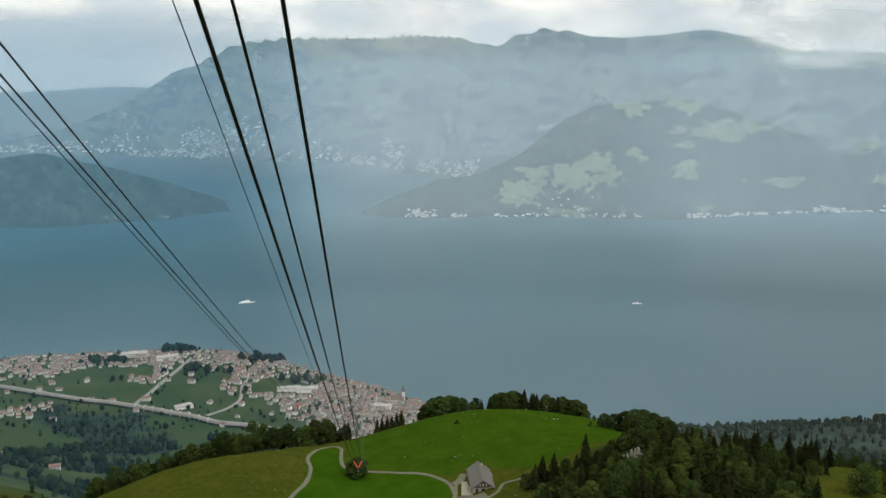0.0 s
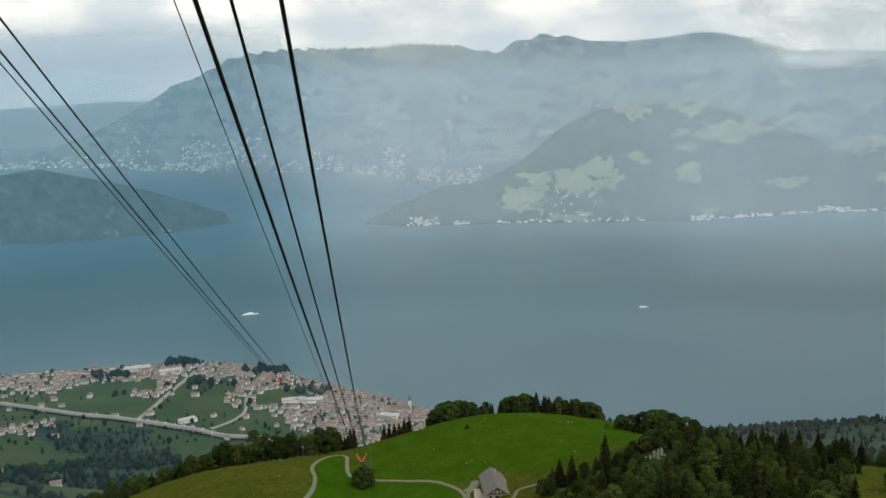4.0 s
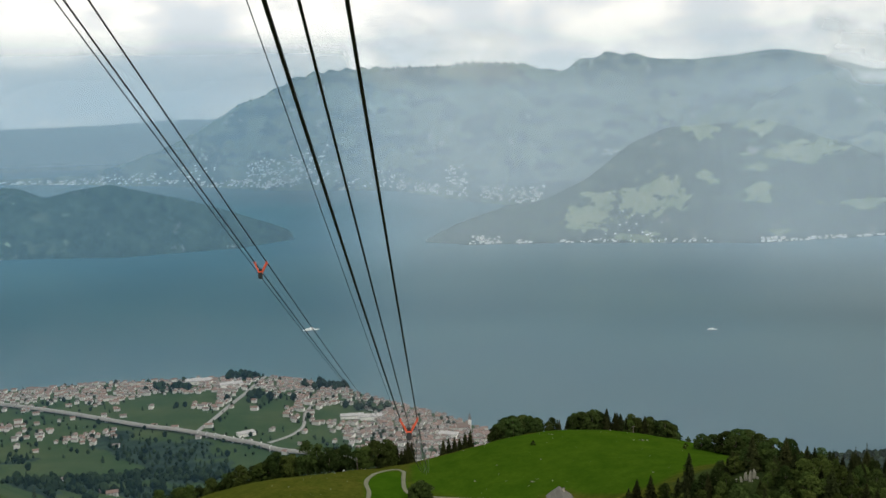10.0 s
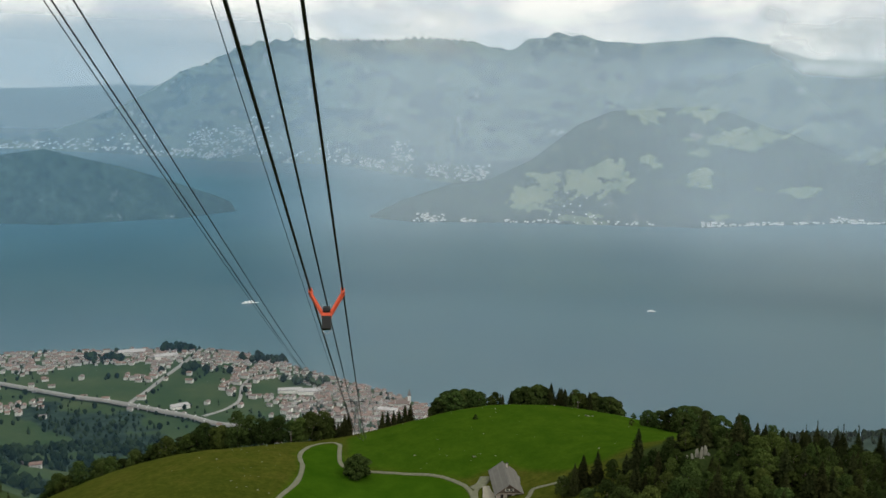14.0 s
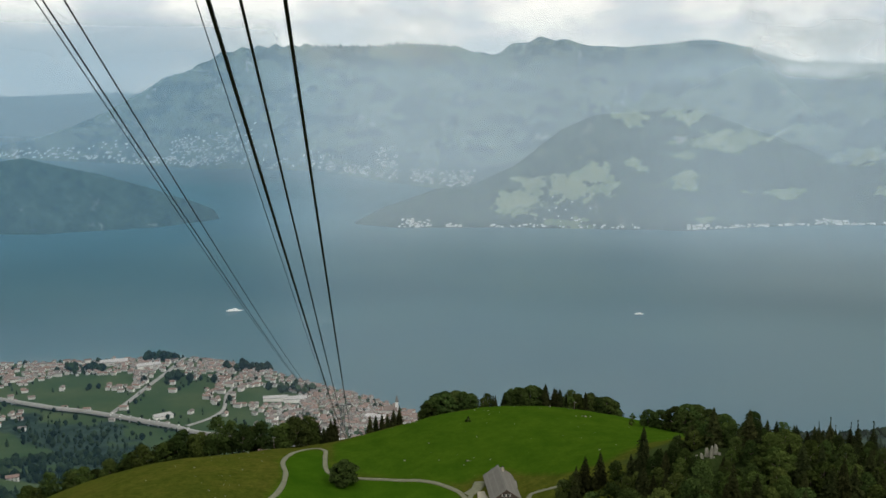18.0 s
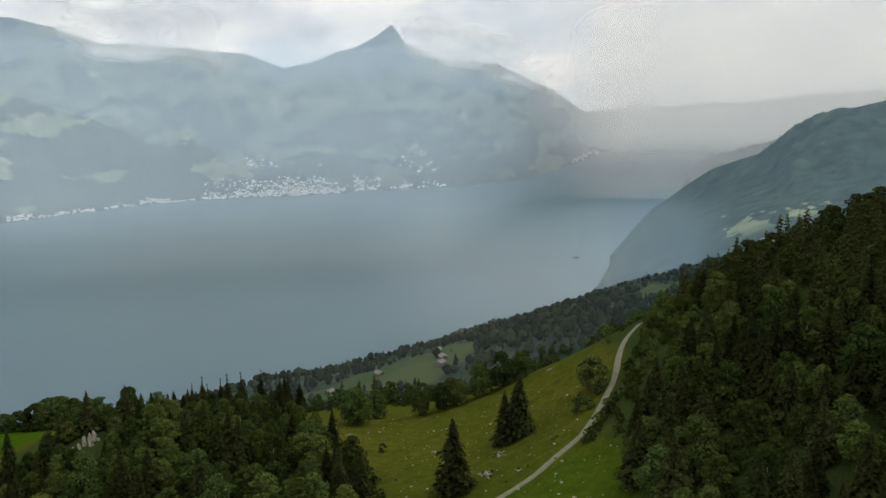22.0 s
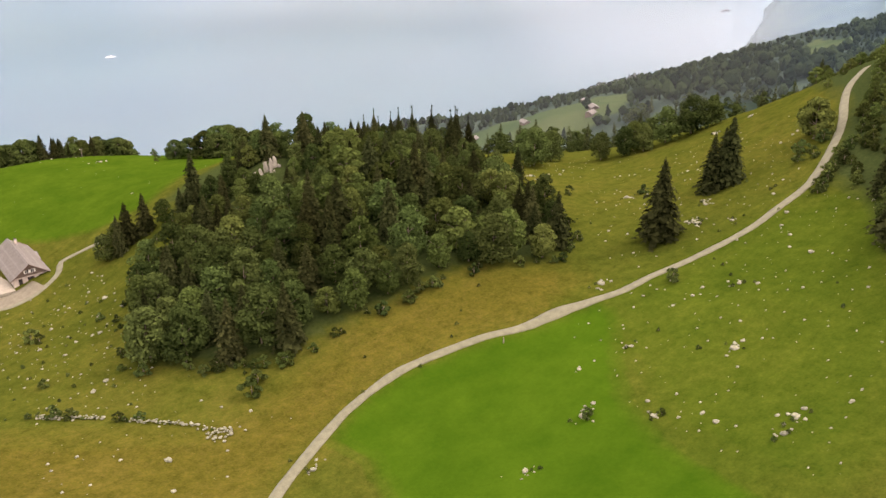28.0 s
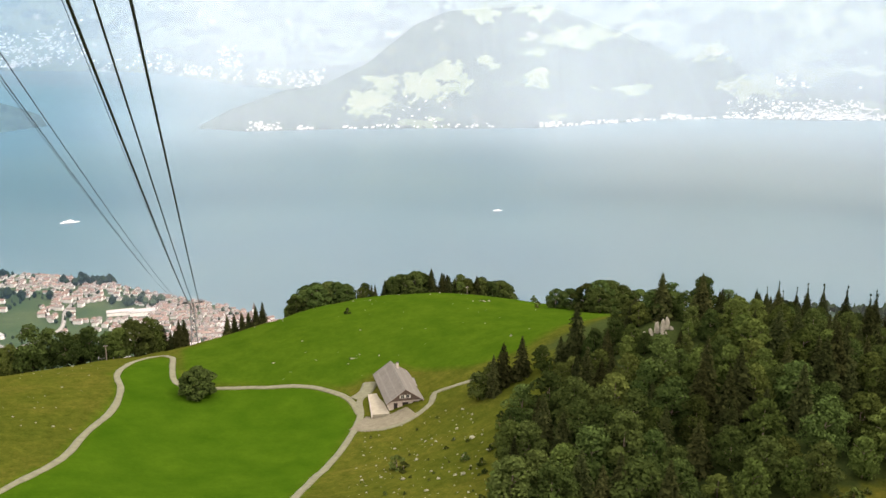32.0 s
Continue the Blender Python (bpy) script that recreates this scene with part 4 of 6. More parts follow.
def medium_trees(P, Z, S, kinds, name, label, seed=5):
    """Many trees in one mesh per kind of foliage, each a scaled and turned copy of a light crown."""
    r = np.random.default_rng(seed)
    sets = {True: ([spruce_crown(400 + i, 18, 0.02, 0.22, NEEDLES, 13, 0.7) for i in range(3)], NEEDLES), False: ([leaf_crown(420 + i, 13, 0.40, 0.02, LEAVES, 520, 12, 0.72) for i in range(4)], LEAVES)}
    for pointed, (stock, mat) in sets.items():
        raw = []
        for me in stock:
            co = np.empty(len(me.vertices) * 3)
            me.vertices.foreach_get("co", co)
            tri = np.array([tuple(q.vertices) for q in me.polygons])
            raw.append((co.reshape(-1, 3), tri))
        V, F, n = [], [], 0
        for (x, y), z, s, k in zip(P, Z, S, kinds):
            if bool(k) != pointed:
                continue
            co, tri = raw[int(r.integers(len(raw)))]
            a = r.uniform(0, 6.28)
            c, d = math.cos(a), math.sin(a)
            w = s * r.uniform(0.9, 1.15)
            V.append(np.stack([x + (co[:, 0] * c - co[:, 1] * d) * w, y + (co[:, 0] * d + co[:, 1] * c) * w, z + co[:, 2] * s], -1))
            F.append(tri + n)
            n += len(co)
        if V:
            ob = new(name, mesh_from(name, drawn_in(np.vstack(V)), np.vstack(F), mat))
            tagged(ob, label, "trees", kind="stuff")


# the wooded knoll
knoll = scatter(KNOLL_WOOD, 5.9, 5)
crag = np.array([116.0, 367.0])
for x, y in knoll:
    if np.hypot(x - crag[0], y - crag[1]) < 7 or (y > 396 and x < 150) or (y > 410):
        continue
    back = y > 385 or (x > 150 and y > 330)
    kind = "spruce" if rng.uniform() < (0.46 if back else 0.36) else "leaf"
    s = rng.uniform(0.6, 1.12) if kind == "spruce" else rng.uniform(0.6, 1.12)
    s *= 0.86 if kind == "leaf" else (0.74 if y > 345 else 0.95)
    if abs(x - crag[0] + 3) < 9 and 345 < y < crag[1] + 4:
        s *= 0.5
    if x < 112 and y > 362:
        s *= 0.55
    tree(kind, x, y, s * (0.68 if back else 1.0), "trees on the wooded knoll")
for x, y, s in [(73, 392, 0.6), (77, 390, 0.72), (81, 393, 0.76), (86, 391, 0.74), (91, 388, 0.6), (79, 396, 0.6), (98, 380, 0.98), (95, 384, 0.5)]:
    tree("spruce" if s != 0.6 else "leaf", x, y, s, "trees on the wooded knoll")
for x, y, s in [(172, 399, 0.5), (177, 400, 0.62), (181, 403, 0.5), (188, 400, 0.68), (195, 401, 0.74), (205, 402, 0.8), (212, 399, 0.75), (216, 401, 0.85), (222, 407, 0.8), (190, 408, 0.62), (232, 412, 0.75)]:
    tree("tall", x, y, s, "tall spruces behind the knoll")

for x, y, s, kind in [(109, 361, 0.42, "leaf"), (112, 358, 0.36, "leaf"), (117, 357, 0.34, "spruce"), (121, 360, 0.42, "leaf"), (124, 364, 0.5, "leaf"), (108, 367, 0.45, "leaf"), (105, 363, 0.5, "leaf"), (102, 369, 0.5, "spruce"), (106, 373, 0.5, "leaf"), (111, 374, 0.46, "spruce"),
                      (114, 377, 0.52, "spruce"), (119, 375, 0.55, "leaf"), (122, 377, 0.5, "spruce"), (126, 371, 0.55, "leaf"), (99, 374, 0.45, "leaf"), (103, 379, 0.4, "leaf"), (128, 379, 0.5, "spruce"), (93, 371, 0.5, "leaf"), (89, 369, 0.6, "leaf")]:
    tree(kind, x, y, s, "trees on the wooded knoll")

# single trees and clumps on the near hill
tree("dome", -6, 441, 1.0, "", "round dark green maple beside the gravel track")
tree("spruce", 174, 269, 1.25, "spruces on the stony pasture")
tree("tall", 157, 303, 0.62, "spruces on the stony pasture")
for x, y, s in [(209, 279, 1.0), (214, 277, 1.15), (217, 281, 0.95)]:
    tree("spruce", x, y, s, "spruces on the stony pasture")
for x, y, s in [(240, 267, 0.95), (243, 270, 0.85)]:
    tree("leaf", x, y, s, "broadleaf trees by the farm road")
for x, y, s in [(219, 360, 0.95), (223, 364, 0.8), (246, 352, 0.75), (252, 346, 0.8), (258, 342, 0.7), (262, 350, 0.9), (268, 340, 0.9), (275, 334, 0.95), (282, 330, 0.8), (240, 372, 0.8), (232, 378, 0.8)]:
    tree("leaf", x, y, s, "trees at the edge of the pasture")
for x, y, s in [(147, 482, 1.0), (153, 481, 1.15), (159, 484, 1.15), (166, 487, 1.05), (137, 490, 0.7), (143, 488, 0.75), (172, 484, 0.95), (150, 476, 0.9)]:
    tree("round", x, y, s, "maples on the ridge")
tree("bush", 139, 520, 1.3)
tree("bush", 128, 487, 1.1)
CREST = [(34, 7, "leaf"), (38, 10, "round"), (42, 12.8, "round"), (47, 13.3, "round"), (52, 13, "round"), (56.5, 11.7, "round"), (61, 9, "round"), (69.8, 7.5, "leaf"), (75, 8, "spruce"), (79, 9.3, "spruce"), (84, 11.3, "leaf"),
         (89, 12.5, "round"), (95.5, 14.3, "round"), (100, 13, "leaf"), (104, 15, "spruce"), (108, 14.2, "spruce"), (112.5, 13.8, "spruce"), (115.5, 11.2, "spruce"), (118.5, 11.8, "leaf"), (122.6, 13.4, "leaf"),
         (126.6, 14, "spruce"), (130, 13.4, "leaf"), (134.3, 13.6, "round"), (139, 14.8, "round"), (142, 12.2, "round")]
for x, h, kind in CREST:
    for back in (0, 8):
        drop = place_z(x, 565) - place_z(x, 565 + back)
        tree(kind, x + rng.normal() * 0.7 + back * 0.25, 565 + back + rng.uniform(-2, 2), (h + drop * 0.6) / {"leaf": 14.5, "round": 12.6, "spruce": 18.0}[kind] * rng.uniform(0.92, 1.0), "trees behind the crest")
for i in range(30):
    x = -168 + i * 4.9 + rng.normal()
    tree("leaf" if i % 4 else "round", x, 522 + 12 * math.sin(x / 40) + rng.uniform(-5, 12), rng.uniform(0.9, 1.25), "trees below the western meadow")
for i in range(7):
    tree("spruce", -24 + i * 2.0, 532 + rng.uniform(-3, 10), rng.uniform(0.5, 0.75), "trees below the western meadow")
for i in range(6):
    tree("spruce", 6 + i * 3.2, 552 + rng.uniform(-3, 8), rng.uniform(0.5, 0.7), "trees below the western meadow")

# the forest on the eastern slope
east = scatter(EAST_WOOD, 6.6, 8, 40000)
edge_dist = np.array([min(np.hypot(x - a, y - b) for a, b in curve_points(EAST_WOOD[:6] + EAST_WOOD[-4:], 4)) for x, y in east])
order = np.argsort(edge_dist)
front, rest = east[order[:190]], east[order[190:]]
road = curve_points(LANE_RIGHT, 3.0)
for x, y in front:
    off = float(np.min(np.hypot(road[:, 0] - x, road[:, 1] - y)))
    if off < 6:
        continue
    if off < 22 and y > 236:
        tree("scrub", x, y, rng.uniform(0.45, 0.75), "scrub on the eastern slope")
        continue
    kind = "spruce" if rng.uniform() < 0.6 else "leaf"
    if y > 236 and rng.uniform() < 0.8:
        tree("scrub", x, y, rng.uniform(0.8, 1.4), "scrub on the eastern slope")
        continue
    tree(kind, x, y, rng.uniform(0.62, 1.0), "forest trees on the eastern slope")
for x, y in scatter([(228, 249), (262, 265), (288, 273), (302, 246), (258, 226), (222, 238)], 4.0, 63):
    if np.min(np.hypot(road[:, 0] - x, road[:, 1] - y)) > 3.5:
        tree("scrub", x, y, rng.uniform(0.4, 0.85), "scrub on the eastern slope")
for k in range(12):
    tree("bush", 203 + 2.4 * k, 243.5 + 0.7 * k + rng.normal() * 0.8, rng.uniform(0.8, 1.5), "shrubs beside the farm road", "leafy olive shrub on the bank beside the farm road")
medium_trees(rest, heights(rest[:, 0], rest[:, 1]), rng.uniform(0.65, 1.0, len(rest)), rng.uniform(0, 1, len(rest)) < 0.62, "forest", "dense mixed forest covering the eastern slope")


# ---- ropes, riders and the support tower ----
def rope_line(x0, x1, a0, s0, c0):
    ys = np.concatenate([np.arange(-160, 120, 10.0), np.arange(120, 526, 8.0), [525.0]])
    u = np.clip((ys - 100) / 425, 0, None)
    zs = a0 - s0 * ys + c0 * ys ** 2
    zs = zs - (zs[-1] - 418.4) * np.clip((ys - 230) / 295, 0, 1) ** 2      # down onto the tower's saddles
    return np.stack([x0 + (x1 - x0) * u ** 2, ys, zs], -1)


def rope(x0, x1, a0, s0, c0, radius, label):
    ob = new("cable", Mesh().tube(rope_line(x0, x1, a0, s0, c0).tolist(), radius, 7).data("cable", STEEL, True))
    return tagged(ob, label, "cable", "ropes of the cableway")


R_ROPE, L_ROPE = (605.75, 0.49943, 0.0003), (609.46, 0.46389, 0.000212)
rope(-0.75, -3.9, *R_ROPE, 0.026, "thick dark steel track rope of the cableway")
rope(-1.61, -5.0, *R_ROPE, 0.028, "thick dark steel track rope of the cableway")
rope(-1.19, -4.5, R_ROPE[0] - 0.29, *R_ROPE[1:], 0.019, "thinner dark steel haul rope of the cableway")
rope(-6.69, -9.56, *L_ROPE, 0.022, "thick dark steel track rope of the opposite line")
rope(-7.18, -11.16, *L_ROPE, 0.022, "thick dark steel track rope of the opposite line")
rope(-7.25, -10.4, L_ROPE[0] - 0.17, *L_ROPE[1:], 0.014, "thinner dark steel haul rope of the opposite line")
rope(-1.85, -5.5, R_ROPE[0], 0.4960, 0.0003, 0.007, "thin steel signal cable beside the track ropes")


def rope_rider(x_a, x_b, y, line, size=1.0):
    """A red fork that rides on the two track ropes and carries the haul rope on rollers."""
    a0, s0, c0 = line
    z = a0 - s0 * y + c0 * y * y
    tilt = math.degrees(math.atan(-s0 + 2 * c0 * y))
    ob = thing("rope_rider", (x_a + x_b) / 2, y, z, "orange-red steel rope rider with black roller block on the cables", "rope rider", "rope riders")
    ob.matrix_basis = pose((x_a + x_b) / 2, y, z, tilt, 0, 0)
    ob.scale = (size, size, size)
    w = abs(x_b - x_a) / 2 / size
    for s in (-1, 1):
        arm = part("arm", Mesh().beam((s * w, 0, -0.06), (s * 0.10, 0, -0.62), 0.15, 0.10).beam((s * w, -0.16, -0.04), (s * 0.13, -0.1, -0.56), 0.07, 0.06), RED, ob, "orange-red steel arm")
        part("clamp", Mesh().box(s * w - 0.05, s * w + 0.05, -0.22, 0.26, -0.07, 0.06), RED, arm, "red rope clamp")
        horn = [(s * (0.06 + 0.05 * math.sin(t * 1.6)), -0.08, -0.55 + 0.2 * t) for t in np.linspace(0, 1, 5)]
        part("guide_horn", Mesh().tube(horn, 0.010, 5), GALV, ob, "thin bent steel guide horn")
    part("yoke", Mesh().box(-0.14, 0.14, -0.07, 0.07, -0.72, -0.58), RED, ob, "orange-red steel yoke")
    block = part("roller_block", Mesh().box(-0.12, 0.12, -0.14, 0.14, -1.02, -0.68), RUBBER, ob, "black roller block")
    part("roller", Mesh().beam((-0.1, 0, -0.5), (0.1, 0, -0.5), 0.22, 0.22, 10), RUBBER, block)
    ring = [(0.10 * math.cos(t), 0, -1.04 + 0.10 * math.sin(t)) for t in np.linspace(math.pi, 2 * math.pi, 9)]
    part("guard", Mesh().tube(ring, 0.014, 5), GALV, block, "bent steel guard loop")
    return ob


rope_rider(-0.75, -1.61, 93.8, R_ROPE)
rope_rider(-6.69, -7.18, 87.2, L_ROPE, 0.66)

TX, TY = -7.9, 526.0
TZ = place_z(TX, TY)
tower = thing("cableway_tower", TX, TY, TZ - 0.4, "slender dark grey steel cableway support tower with two crossarms", "tower")
TH = 417.5 - TZ
for sx in (-1, 1):
    for sy in (-1, 1):
        part("leg", Mesh().beam((sx * 1.3, sy * 1.3, 0), (sx * 0.55, sy * 0.55, TH), 0.34), TOWER_STEEL, tower)
for k in range(7):
    z0, z1 = TH * k / 7, TH * (k + 1) / 7
    w0, w1 = 1.3 - 0.75 * k / 7, 1.3 - 0.75 * (k + 1) / 7
    m = Mesh()
    for s in (-1, 1):
        m.beam((s * w0, -w0, z0), (s * w1, w1, z1), 0.13).beam((-w0, s * w0, z0), (w1, s * w1, z1), 0.13)
        m.beam((s * w1, -w1, z1), (s * w1, w1, z1), 0.08).beam((-w1, s * w1, z1), (w1, s * w1, z1), 0.08)
    part("bracing", m, TOWER_STEEL, tower)
part("crossarm", Mesh().box(-4.0, 4.6, -0.3, 0.3, TH - 0.3, TH + 0.15), TOWER_STEEL, tower)
part("brace", Mesh().beam((-3.2, 0, TH - 0.2), (0, 0, TH - 2.6), 0.12).beam((3.6, 0, TH - 0.2), (0, 0, TH - 2.6), 0.12), TOWER_STEEL, tower)
for sx in (-2.6, 3.4):
    part("rope_saddle", Mesh().box(sx - 0.9, sx + 0.9, -1.5, 1.5, TH + 0.15, TH + 0.75), STEEL, tower, "dark steel rope saddle")
part("footing", Mesh().box(-2.0, 2.0, -2.0, 2.0, -1.5, 0.5), CONCRETE, tower, "pale concrete footing")

# ---- the barn ----
ROOF = simple("weathered_grey_roof_tiles", (0.088, 0.084, 0.072), 0.85, vary=0.25, scale=0.8)
ROOF_PALE = simple("greyer_roof_tiles", (0.097, 0.093, 0.081), 0.8, vary=0.22, scale=0.8)
LIME = simple("limewashed_masonry", (0.42, 0.37, 0.32), 0.9, vary=0.25, scale=0.9)
BOARDS = simple("dark_weathered_boards", (0.135, 0.10, 0.08), 0.85, vary=0.35, scale=2.0)
DARK = simple("doorway_shade_and_dark_trim", (0.025, 0.022, 0.02), 0.9)
WHITE = simple("white_painted_wood", (0.75, 0.74, 0.70), 0.6, vary=0.08)
BX, BY, BZ = 55.3, 410.2, 412.6
barn = thing("barn", BX, BY, BZ, "long alpine barn, grey roof, limewashed ground floor, dark boarded gable", "barn", turn=-1.5)
BW, BL, EAVE, RIDGE = 5.15, 23.4, 3.0, 6.6
wall_m = Mesh()
wall_m.box(-BW, -3.6, 0, 0.5, -2.5, 2.5).box(-2.5, -0.9, 0, 0.5, -2.5, 2.5).box(0.9, 2.4, 0, 0.5, -2.5, 2.5).box(3.5, BW, 0, 0.5, -2.5, 2.5).box(-BW, BW, 0, 0.5, 2.1, 2.6)
part("front_wall", wall_m, LIME, barn, "limewashed masonry wall with doorways")
part("side_wall", Mesh().box(-BW, -BW + 0.45, 0.5, BL, -2.5, EAVE), LIME, barn)
part("side_wall", Mesh().box(BW - 0.45, BW, 0.5, BL, -2.5, EAVE), LIME, barn)
part("back_wall", Mesh().add([(-BW, BL, -2.5), (BW, BL, -2.5), (BW, BL, EAVE), (0, BL, RIDGE - 0.2), (-BW, BL, EAVE), (-BW, BL - 0.4, -2.5), (BW, BL - 0.4, -2.5), (BW, BL - 0.4, EAVE), (0, BL - 0.4, RIDGE - 0.2), (-BW, BL - 0.4, EAVE)],
     [(0, 4, 3, 2, 1), (5, 6, 7, 8, 9), (0, 1, 6, 5), (1, 2, 7, 6), (2, 3, 8, 7), (3, 4, 9, 8), (4, 0, 5, 9)]), BOARDS, barn)
gable = part("gable", Mesh().box(-BW, BW, 0.08, 0.3, 2.6, EAVE), BOARDS, barn, "dark boarded gable")
nb = 26
for k in range(nb):
    x0, x1 = -BW + 2 * BW * k / nb, -BW + 2 * BW * (k + 1) / nb - 0.03
    top = lambda x: EAVE + (RIDGE - 0.25 - EAVE) * (1 - abs(x) / BW)
    d = 0.02 * (k % 2)
    part("board", Mesh().add([(x0, d, EAVE - 0.35), (x1, d, EAVE - 0.35), (x1, d, top(x1)), (x0, d, top(x0)), (x0, 0.25, EAVE - 0.35), (x1, 0.25, EAVE - 0.35), (x1, 0.25, top(x1)), (x0, 0.25, top(x0))],
         [(0, 1, 2, 3), (4, 7, 6, 5), (0, 4, 5, 1), (1, 5, 6, 2), (2, 6, 7, 3), (3, 7, 4, 0)]), BOARDS, gable)
# near-black panels put the interior's shade into the doorways
for x, w in ((-3.05, 1.05), (0.0, 1.75), (2.95, 1.05)):
    d = part("door", Mesh().box(x - w / 2, x + w / 2, 0.25, 0.36, -0.3, 2.1), DARK, barn, "dark panel standing for the shade in an open doorway")
    part("frame", Mesh().box(x - w / 2 - 0.1, x - w / 2, -0.03, 0.2, -0.3, 2.2).box(x + w / 2, x + w / 2 + 0.1, -0.03, 0.2, -0.3, 2.2).box(x - w / 2 - 0.1, x + w / 2 + 0.1, -0.03, 0.2, 2.1, 2.22), BOARDS, d)
GLASS = simple("window_glass", (0.03, 0.035, 0.04), 0.12, 0.0, 0.2, 2.0, 0.6)
for x, z in ((-0.85, 4.0), (0.75, 4.0)):
    w = part("window", Mesh().box(x - 0.45, x + 0.45, -0.02, 0.05, z - 0.5, z + 0.5), GLASS, barn)
    for o in (-0.695, 0.695):
        part("shutter", Mesh().box(x + o - 0.225, x + o + 0.225, -0.06, 0.0, z - 0.5, z + 0.5), WHITE, w, "pale painted shutter")
    part("frame", Mesh().box(x - 0.5, x + 0.5, -0.05, 0.0, z - 0.56, z - 0.5).box(x - 0.5, x + 0.5, -0.05, 0.0, z + 0.5, z + 0.56).box(x - 0.03, x + 0.03, -0.05, 0.0, z - 0.5, z + 0.5), WHITE, w)
for k in range(6):
    y = 3.0 + k * 3.4
    w = part("window", Mesh().box(-BW - 0.03, -BW + 0.06, y - 0.45, y + 0.45, 0.9, 1.9), GLASS, barn)
    part("frame", Mesh().box(-BW - 0.06, -BW, y - 0.52, y + 0.52, 1.9, 1.98).box(-BW - 0.06, -BW, y - 0.52, y + 0.52, 0.82, 0.9), WHITE, w)
OV = 0.95
slope_len = math.hypot(BW + OV, (RIDGE - EAVE) * (BW + OV) / BW)
drop = (RIDGE - EAVE) * (BW + OV) / BW
for s, y1 in ((-1, BL + 0.8), (1, BL - 1.2)):
    y0 = -1.0
    side = part("roof_slope", Mesh().add([(0, y0, RIDGE), (s * (BW + OV), y0, RIDGE - drop), (s * (BW + OV), y1, RIDGE - drop), (0, y1, RIDGE), (0, y0, RIDGE - 0.22), (s * (BW + OV), y0, RIDGE - drop - 0.22), (s * (BW + OV), y1, RIDGE - drop - 0.22), (0, y1, RIDGE - 0.22)],
                [(0, 1, 2, 3), (4, 7, 6, 5), (0, 4, 5, 1), (1, 5, 6, 2), (2, 6, 7, 3), (3, 7, 4, 0)]), ROOF, barn, "grey tiled roof slope")
    rows = 14
    for k in range(rows):
        u0, u1 = k / rows, (k + 1) / rows + 0.015
        xa, xb = s * (BW + OV) * u0, s * (BW + OV) * min(u1, 1.01)
        za, zb = RIDGE - drop * u0 + 0.03, RIDGE - drop * u1 + 0.085
        part("tile_course", Mesh().add([(xa, y0 - 0.03, za), (xb, y0 - 0.03, zb), (xb, y1 + 0.03, zb), (xa, y1 + 0.03, za), (xa, y0 - 0.03, za - 0.03), (xb, y0 - 0.03, zb - 0.05), (xb, y1 + 0.03, zb - 0.05), (xa, y1 + 0.03, za - 0.03)],
             [(0, 1, 2, 3), (4, 7, 6, 5), (0, 4, 5, 1), (1, 5, 6, 2), (2, 6, 7, 3), (3, 7, 4, 0)]), ROOF if (k * 7 + (s > 0)) % 5 else ROOF_PALE, side)
part("ridge_cap", Mesh().beam((0, -1.0, RIDGE + 0.05), (0, BL - 0.5, RIDGE + 0.05), 0.34, 0.2), ROOF_PALE, barn)
part("bargeboard", Mesh().beam((0, -1.05, RIDGE - 0.1), (-BW - OV, -1.05, RIDGE - drop - 0.1), 0.06, 0.26), BOARDS, barn)
part("bargeboard", Mesh().beam((0, -1.05, RIDGE - 0.1), (BW + OV, -1.05, RIDGE - drop - 0.1), 0.06, 0.26), BOARDS, barn)
chimney = part("chimney", Mesh().box(1.0, 1.7, BL - 4.0, BL - 3.3, RIDGE - 1.5, RIDGE + 0.9), LIME, barn, "small pale chimney")
part("cap", Mesh().box(0.9, 1.8, BL - 4.1, BL - 3.2, RIDGE + 0.9, RIDGE + 1.0), DARK, chimney)
annexe = part("side_annexe", Mesh().box(BW, BW + 2.4, 10.0, 16.5, -2.5, 2.2), LIME, barn)
part("annexe_roof", Mesh().add([(BW, 9.6, 3.1), (BW + 2.9, 9.6, 2.2), (BW + 2.9, 16.9, 2.2), (BW, 16.9, 3.1), (BW, 9.6, 2.9), (BW + 2.9, 9.6, 2.0), (BW + 2.9, 16.9, 2.0), (BW, 16.9, 2.9)],
     [(0, 1, 2, 3), (4, 7, 6, 5), (0, 4, 5, 1), (1, 5, 6, 2), (2, 6, 7, 3), (3, 7, 4, 0)]), ROOF_PALE, annexe)
terrace = tagged(mesh_object("terrace", [(44.6, 408.5, 412.6), (49.9, 408.0, 412.6), (49.9, 424, 412.7), (46.4, 424, 412.7), (44.6, 408.5, 409), (49.9, 408.0, 409), (49.9, 424, 409), (46.4, 424, 409)],
                             [(0, 1, 2, 3), (0, 4, 5, 1), (1, 5, 6, 2), (2, 6, 7, 3), (3, 7, 4, 0)], simple("pale_terrace_slabs", (0.20, 0.19, 0.145), 0.9, vary=0.2, scale=0.8)), "pale paved terrace along the barn's side", "terrace", kind="structure")
TERRACE_STONE = simple("grey_masonry", (0.26, 0.24, 0.21), 0.9, vary=0.3, scale=1.2)
tw = thing("terrace_wall", 44.5, 408.4, 411.0, "low pale masonry wall edging the barn's terrace", "wall")
for k in range(12):
    part("block", Mesh().beam((0.15 * k - 0.0, 1.3 * k, 0.2), (0.15 * k + 0.14, 1.3 * k + 1.25, 0.9), 0.3, 2.4), TERRACE_STONE, tw)

